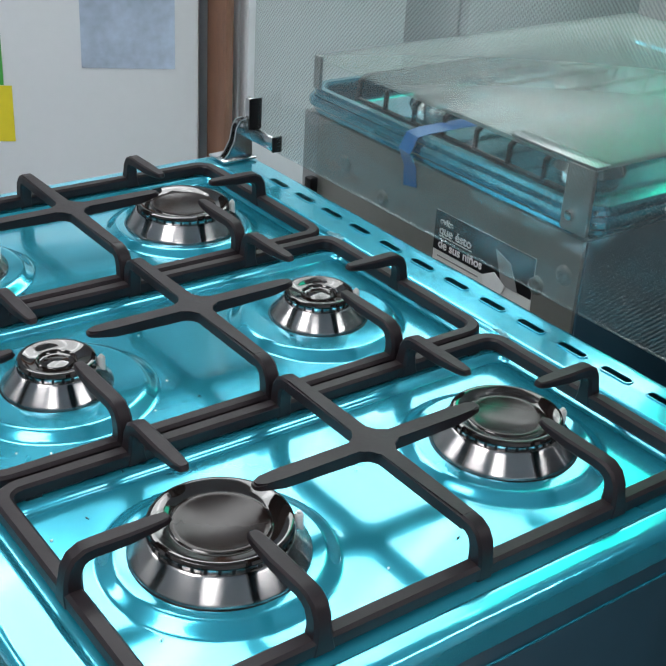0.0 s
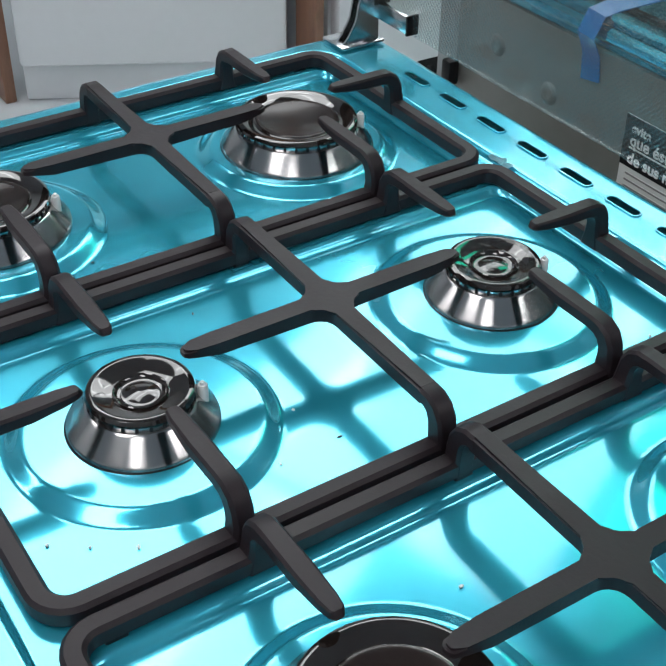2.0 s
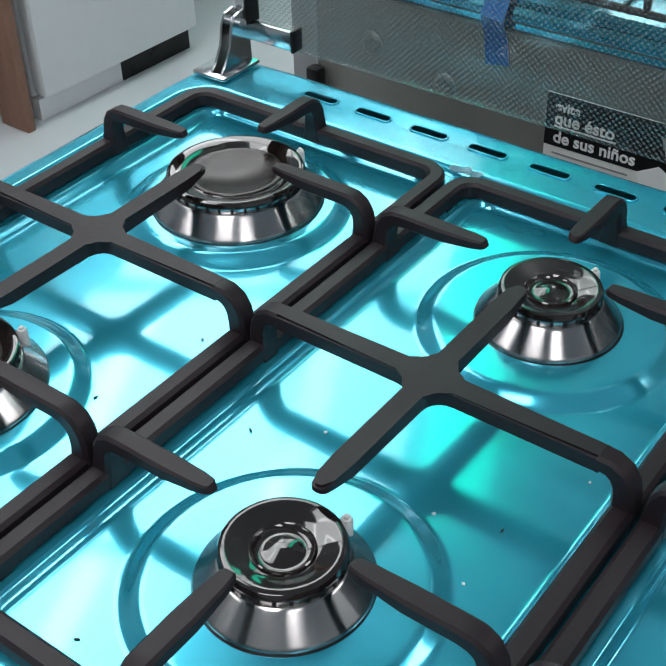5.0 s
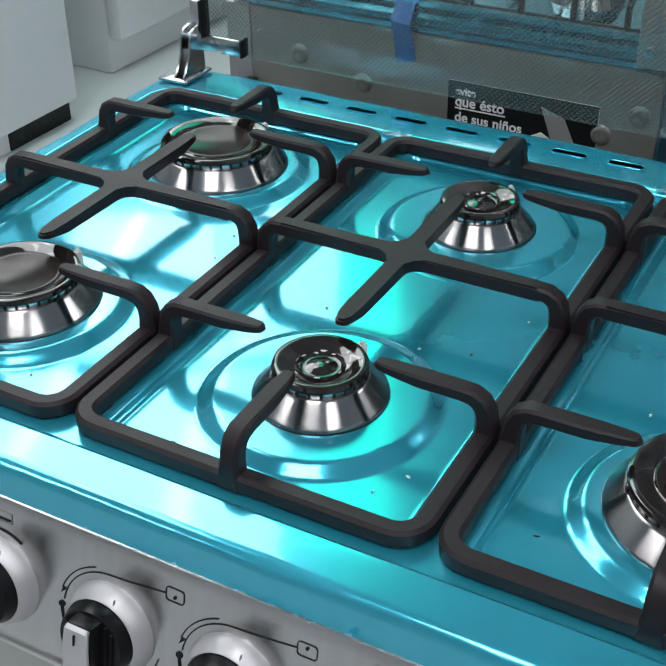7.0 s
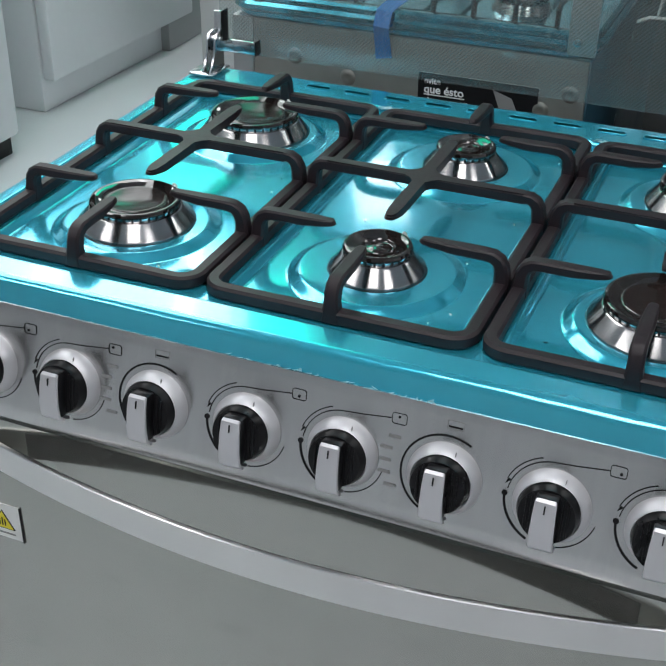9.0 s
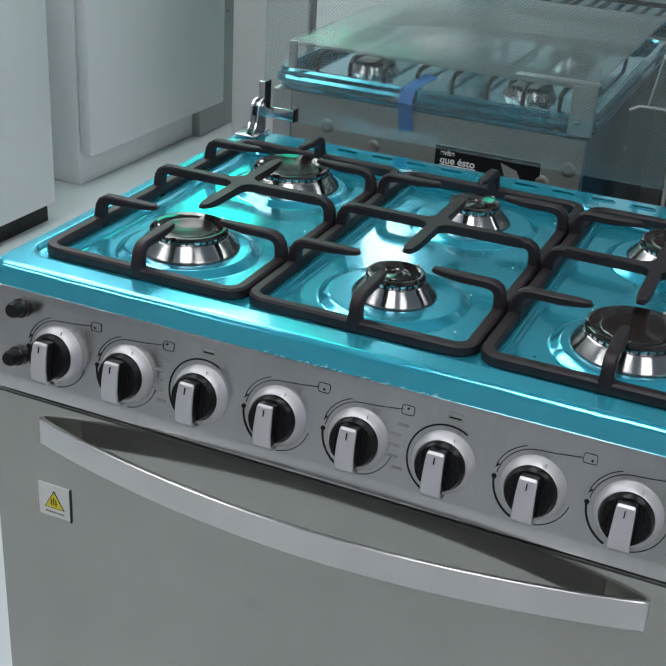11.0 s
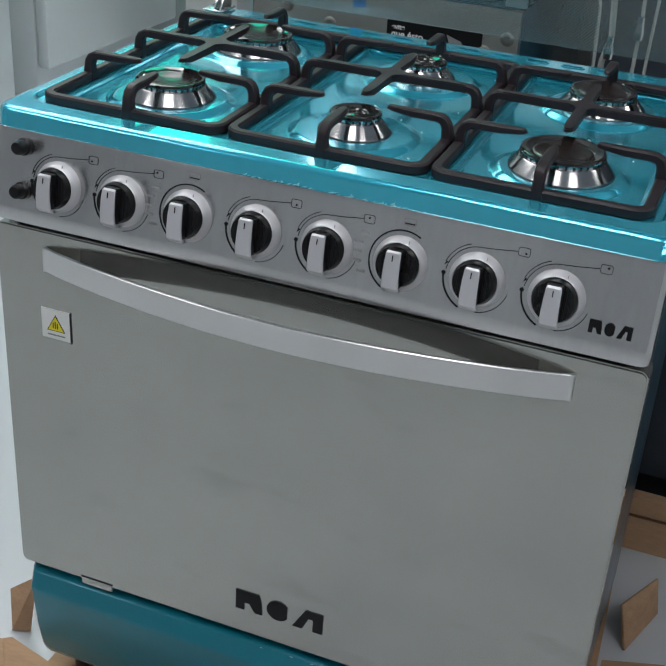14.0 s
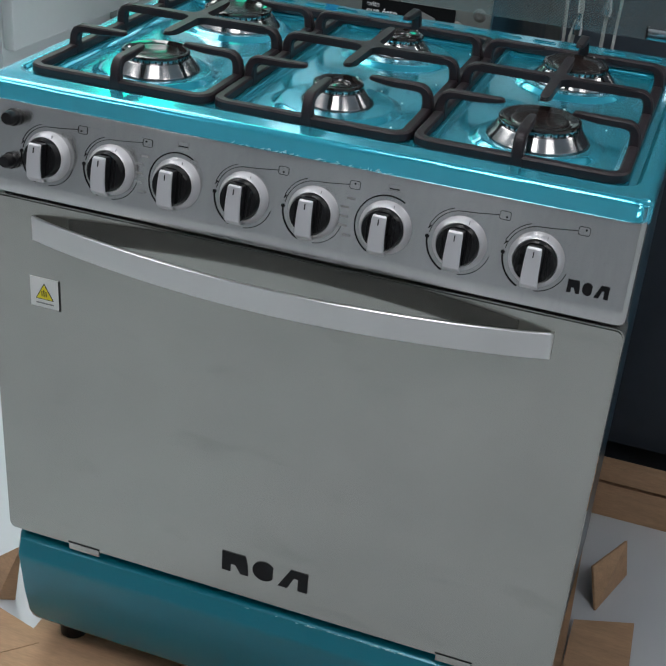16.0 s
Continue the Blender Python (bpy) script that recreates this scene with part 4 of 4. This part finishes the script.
base = thing("carton_sheet", "flattened brown carton under the stove", "cardboard", "packing cardboard", (0, 0, 0))
part("sheet", prism([(-0.112, 0.030), (-0.040, -0.078), (0.10, -0.088), (0.80, -0.085), (0.785, 0.30), (0.77, 0.60), (-0.004, 0.60), (-0.010, 0.026), (-0.09, 0.047)], 0.002, 0.010), CARD, base, smooth=False)
part("folded_edge", prism([(-0.112, 0.030), (-0.040, -0.078), (0.10, -0.088), (0.80, -0.085), (0.80, -0.065), (0.10, -0.066), (-0.030, -0.056), (-0.098, 0.034)], 0.010, 0.015), CARD, base, smooth=False)
for p, q in (((-0.052, -0.058), (0.012, 0.004)), ((0.115, -0.086), (0.128, 0.0))):
    part("crease", sweep([(*p, 0.0100), ((p[0] + q[0]) / 2 + 0.002, (p[1] + q[1]) / 2, 0.0106), (*q, 0.0100)], [0.007] * 3, [0.0018] * 3, bevel=0.45), CARD, base)
card_sheet("carton_flap", "folded brown carton flap lying on the floor", [(0.786, 0.10), (0.895, 0.115), (0.882, 0.425), (0.786, 0.393)], 0.003, 0.018, CARD)


def plate(corners, thick):
    """A flat sheet through four corners, with thickness."""
    bm = bmesh.new()
    p = [Vector(c) for c in corners]
    n = (p[1] - p[0]).cross(p[3] - p[0]).normalized() * thick
    lo, hi = [bm.verts.new(v) for v in p], [bm.verts.new(v + n) for v in p]
    bm.faces.new(lo[::-1])
    bm.faces.new(hi)
    for k in range(4):
        bm.faces.new((lo[k], lo[(k + 1) % 4], hi[(k + 1) % 4], hi[k]))
    bmesh.ops.recalc_face_normals(bm, faces=bm.faces)
    return bm


for corners in (((0.813, 0.45, 0.0), (0.851, 0.566, 0.0), (0.838, 0.545, 0.088), (0.793, 0.475, 0.070)),
                ((-0.105, 0.07, 0.0), (-0.078, 0.08, 0.0), (-0.072, 0.10, 0.10), (-0.125, 0.10, 0.055))):
    t = thing("carton_flap", "torn upright brown carton flap beside the stove", "cardboard", "packing cardboard", (0, 0, 0))
    part("sheet", plate(corners, 0.004), CARD, t, smooth=False)
tray = thing("cardboard_tray", "brown carton tray under the dark appliance", "cardboard", "packing cardboard", (0, 0, 0))
part("side", box(0.50, 1.50, 0.722, 0.732, 0.0, 0.072), CARD, tray, smooth=False)
part("lip", box(0.50, 1.50, 0.720, 0.745, 0.080, 0.116), CARD, tray, smooth=False)
part("side", box(0.50, 0.51, 0.733, 1.40, 0.0, 0.072), CARD, tray, smooth=False)
part("base", box(0.511, 1.50, 0.733, 1.40, 0.001, 0.012), CARD, tray, smooth=False)

# ---- appliances round about ----
def appliance(name, label, category, x0, x1, y0, y1, h, mat, plinth=True, doors=(0.62,), turn=0.0, z0=0.0, handles=True, foot=0.10, inset=0.01):
    t = thing(name, label, category, "appliances in the shop", (x0, y0, z0))
    t.rotation_euler = (0, 0, radians(turn))
    w, d = x1 - x0, y1 - y0
    part("body", box(0, w, 0.03, d, foot if plinth else 0.0, h, 0.008), mat, t)
    if plinth:
        part("plinth", box(inset, w - 0.01, 0.012, d - 0.01, 0.0, foot - 0.001), BLACK, t, "black plinth", smooth=False)
    cuts = [foot + 0.005] + [h * c for c in doors] + [h]
    for a, b in zip(cuts, cuts[1:]):
        dr = part("door", box(0.002, w - 0.002, -0.02, 0.028, a + 0.004, b - 0.004, 0.012), mat, t)
        if handles:
            part("handle", box(w - 0.06, w - 0.04, -0.045, -0.021, a + (b - a) * 0.3, a + (b - a) * 0.7, 0.006), GREY_APPLIANCE, dr)
    return t


def turned(p, q):
    return math.degrees(math.atan2(q[1] - p[1], q[0] - p[0]))


A = (-1.547, 1.42)
f1 = appliance("refrigerator", "white refrigerator with yellow energy label and posters", "refrigerator", 0, 0.665, 0, 0.6, 1.75, WHITE_APPLIANCE, plinth=False, doors=(), handles=False)
f1.location, f1.rotation_euler = (-1.86, 0.83, 0), (0, 0, radians(turned((-1.86, 0.83), A)))
part("energy_label", box(0.02, 0.18, -0.0225, -0.0205, 0.33, 0.48), YELLOW, f1, "yellow energy label", smooth=False)
part("energy_label", box(0.0, 0.16, -0.0225, -0.0205, 0.482, 0.62), GREEN, f1, "green head of the label", smooth=False)
POSTER = material("pale blue poster print", (0.42, 0.50, 0.62), 0.4, 0, 0.25, 9, 40)
part("poster", box(0.36, 0.60, -0.0225, -0.0205, 0.53, 0.95), POSTER, f1, "pale blue printed poster", smooth=False)
post = thing("door_frame_post", "brown wooden frame post", "post", at=(0, 0, 0))
part("post", box(-1.550, -1.455, 1.44, 1.465, 0.0, 2.3, 0.004), WOOD, post)
post = thing("door_frame_post", "dark brown wooden frame post beside the refrigerator", "post", at=(0, 0, 0))
part("post", box(-1.98, -1.89, 0.79, 0.82, 0.0, 2.3, 0.004), WOOD, post)
f2 = appliance("refrigerator", "plain white refrigerator with low black plinth", "refrigerator", 0, 0.52, 0, 0.5, 1.72, WHITE_APPLIANCE, doors=(), handles=False, foot=0.055, inset=0.27)
part("kick_panel", box(0.004, 0.268, 0.014, 0.49, 0.0, 0.054), WHITE_APPLIANCE, f2, "white kick panel", smooth=False)
f2.location, f2.rotation_euler = (-1.465, 1.50, 0), (0, 0, radians(88))
f3 = appliance("freezer", "wide white upright freezer beside the refrigerator", "freezer", 0, 0.88, 0, 0.5, 1.80, WHITE_APPLIANCE, plinth=False, doors=(), handles=False)
f3.location, f3.rotation_euler = (-1.53, 2.33, 0), (0, 0, radians(88))
appliance("refrigerator", "grey steel refrigerator against the wall", "refrigerator", -1.17, -0.885, 2.70, 3.25, 1.75, PALE_GREY, plinth=False, doors=(), handles=False)
appliance("refrigerator", "light grey refrigerator beside the steel one", "refrigerator", -0.865, -0.30, 2.70, 3.3, 1.7, WHITE_APPLIANCE, plinth=False)
appliance("refrigerator", "pale grey refrigerator in the back row", "refrigerator", -0.27, 0.40, 2.70, 3.3, 1.7, WHITE_APPLIANCE, plinth=False)
f7 = appliance("refrigerator", "white refrigerator with a yellow label in the back row", "refrigerator", -2.9, -2.2, 3.02, 3.6, 1.7, WHITE_APPLIANCE, plinth=False, handles=False)
part("energy_label", box(0.30, 0.46, -0.0225, -0.0205, 0.22, 0.46), YELLOW, f7, "yellow energy label", smooth=False)
appliance("washing_machine", "grey washing machine in the back row", "washer", -2.15, -1.5, 3.02, 3.6, 0.9, GREY_APPLIANCE, plinth=False, doors=(), handles=False)
stove_c = thing("stove", "small stove with its glass lid closed, behind the others", "stove", "stoves", (0.005, 1.46, 0.014))
part("stove_body", box(0.004, 0.556, 0.006, 0.53, 0.0, 0.93, 0.003), GREY_APPLIANCE, stove_c, "grey steel body")
part("hob_rim", sweep([(a, b, 0.945) for a, b in rounded_rect(0.0, 0.56, 0.0, 0.54, 0.03, 6)], [0.022] * 28, [0.028] * 28, closed=True), REAR_FILM, stove_c, "turquoise film on the rim")
part("hob_top", box(0.012, 0.548, 0.012, 0.528, 0.931, 0.942), REAR_FILM, stove_c, "turquoise film on the hob", smooth=False)
for k in range(9):
    part("grate_bar", box(0.05 + k * 0.056, 0.056 + k * 0.056, 0.05, 0.49, 0.952, 0.960), IRON, stove_c, smooth=False)
for sx in (0.015, 0.515):
    part("hinge", box(sx, sx + 0.03, 0.004, 0.03, 0.945, 0.985, 0.003), STEEL, stove_c, "bent metal hinge")
lid_c = part("lid", box(0.0, 0.56, -0.006, 0.55, 0.986, 0.991, 0.001), LID_GLASS, stove_c, "closed glass lid")
part("edge_band", box(0.0, 0.56, -0.0085, -0.0065, 0.984, 0.993), DARK_HOLE, lid_c, "dark lid edge", smooth=False)
appliance("dark_stove", "dark steel stove standing in its carton tray", "stove", 0.55, 1.48, 0.80, 1.38, 1.36, DARK_PAINT, plinth=False, doors=(), z0=0.014, handles=False)
# pale gas hoses and cables that hang behind the stoves
HOSES = (((0.516, 0.80, 0.975), (0.535, 0.74, 1.06), (0.554, 0.72, 1.065), (0.572, 0.72, 1.038), (0.583, 0.72, 0.974), (0.588, 0.72, 0.918), (0.579, 0.72, 0.882), (0.57, 0.715, 0.5), (0.56, 0.70, 0.02)),
         ((0.500, 0.73, 0.985), (0.514, 0.72, 0.994), (0.551, 0.72, 0.995), (0.563, 0.72, 0.966), (0.567, 0.72, 0.885), (0.568, 0.712, 0.5), (0.575, 0.70, 0.02)),
         ((0.612, 0.74, 1.08), (0.618, 0.72, 1.073), (0.626, 0.72, 1.004), (0.628, 0.72, 0.953), (0.622, 0.715, 0.5), (0.62, 0.70, 0.02)),
         ((0.628, 0.74, 1.09), (0.634, 0.72, 1.096), (0.646, 0.72, 1.088), (0.648, 0.72, 0.994), (0.645, 0.72, 0.889), (0.64, 0.712, 0.5), (0.64, 0.70, 0.02)))
for k, pts in enumerate(HOSES):
    r = (0.010, 0.0055, 0.006, 0.005)[k]
    t = thing("gas_hose", "pale loose hose hanging behind the stoves", "hose", "hoses behind the stoves", (0, 0, 0))
    tube = part("tube", sweep(pts, [r] * len(pts), [r] * len(pts), up=(0.2, 1, 0.1), bevel=0.45), CABLE, t)
    if k in (0, 2):
        e = pts[5 if k == 0 else 3]
        part("coupling", lathe([(0, 0), (0.008, 0), (0.009, 0.012), (0.006, 0.02), (0.006, 0.034), (0, 0.034)], 12, (e[0], e[1] - 0.004, e[2] - 0.03)), CHROME, tube, "small metal coupling")
clip = thing("cable_clip", "black plastic clip on the corner of the back sheet", "clip", at=(0.017, SY0 - 0.004, 0.845))
part("clip_body", box(-0.007, 0.007, -0.010, 0.003, 0.0, 0.026, 0.003), BLACK, clip)
for dx, dz in ((0.075, 0.905), (0.150, 0.886), (0.405, 0.880), (0.440, 0.905)):
    part("pressed_dimple", upright(lathe([(0.011, 0.0), (0.009, 0.0018), (0.006, 0.0030), (0.0035, 0.0026), (0.0, 0.0012)], 20), wall_plane(SY0) @ Matrix.Translation((dx, dz, 0))), GALV, stove_b, "pressed round dimple in the back sheet")


def film_scrap(x, y, z, size, seed):
    """A crumpled shred of peeled film."""
    rr = random.Random(seed)
    bm = bmesh.new()
    n = 7
    g = [[bm.verts.new(((i / (n - 1) - 0.5) * size * 1.8 + rr.uniform(-1, 1) * size * 0.08, (j / 3 - 0.5) * size * 0.6 + rr.uniform(-1, 1) * size * 0.08, size * 0.12 + rr.uniform(0, 1) * size * 0.28)) for i in range(n)] for j in range(4)]
    for j in range(3):
        for i in range(n - 1):
            bm.faces.new((g[j][i], g[j][i + 1], g[j + 1][i + 1], g[j + 1][i]))
    bmesh.ops.solidify(bm, geom=bm.faces[:], thickness=0.0003)
    t = thing("film_scrap", "crumpled shred of clear film between the grates", "film", "scraps of film on the hob", (x, y, z))
    t.rotation_euler = (0, 0, rr.uniform(-0.4, 0.4))
    part("shred", bm, FILM_CLEAR, t, smooth=False)
    return t


film_scrap(0.262, 0.517, 0.9085, 0.014, 3)
film_scrap(0.507, 0.519, 0.9085, 0.012, 8)
dust = thing("dust", "few white specks of packing foam on the hob film", "dust", at=(0, 0, 0), kind="stuff")
rnd = random.Random(23)
bm = bmesh.new()
for px, py in ((0.466, 0.112), (0.453, 0.091), (0.440, 0.073), (0.452, 0.205), (0.416, 0.235), (0.335, 0.252), (0.470, 0.300), (0.20, 0.09), (0.575, 0.235), (0.68, 0.085), (0.70, 0.24), (0.56, 0.07), (0.475, 0.465), (0.225, 0.275)):
    q = Matrix.Translation((px, py, DECK + 0.0006)) @ Matrix.Rotation(rnd.uniform(0, 3), 4, "Z") @ Matrix.Diagonal((0.0013 * rnd.uniform(0.6, 1.5), 0.0010, 0.0008, 1))
    bmesh.ops.create_icosphere(bm, subdivisions=1, radius=1.0, matrix=q)
part("specks", bm, CERAMIC, dust)
crumbs = thing("crumbs", "few dark specks of dirt on the hob film", "dirt", at=(0, 0, 0), kind="stuff")
rnd = random.Random(11)
bm = bmesh.new()
for px, py in ((0.21, 0.20), (0.30, 0.23), (0.45, 0.245), (0.325, 0.075), (0.70, 0.30), (0.22, 0.31), (0.55, 0.10)):
    q = Matrix.Translation((px, py, DECK + 0.0006)) @ Matrix.Rotation(rnd.uniform(0, 3), 4, "Z") @ Matrix.Diagonal((0.0016 * rnd.uniform(0.6, 1.5), 0.0007, 0.0006, 1))
    bmesh.ops.create_icosphere(bm, subdivisions=1, radius=1.0, matrix=q)
part("specks", bm, BLACK, crumbs)
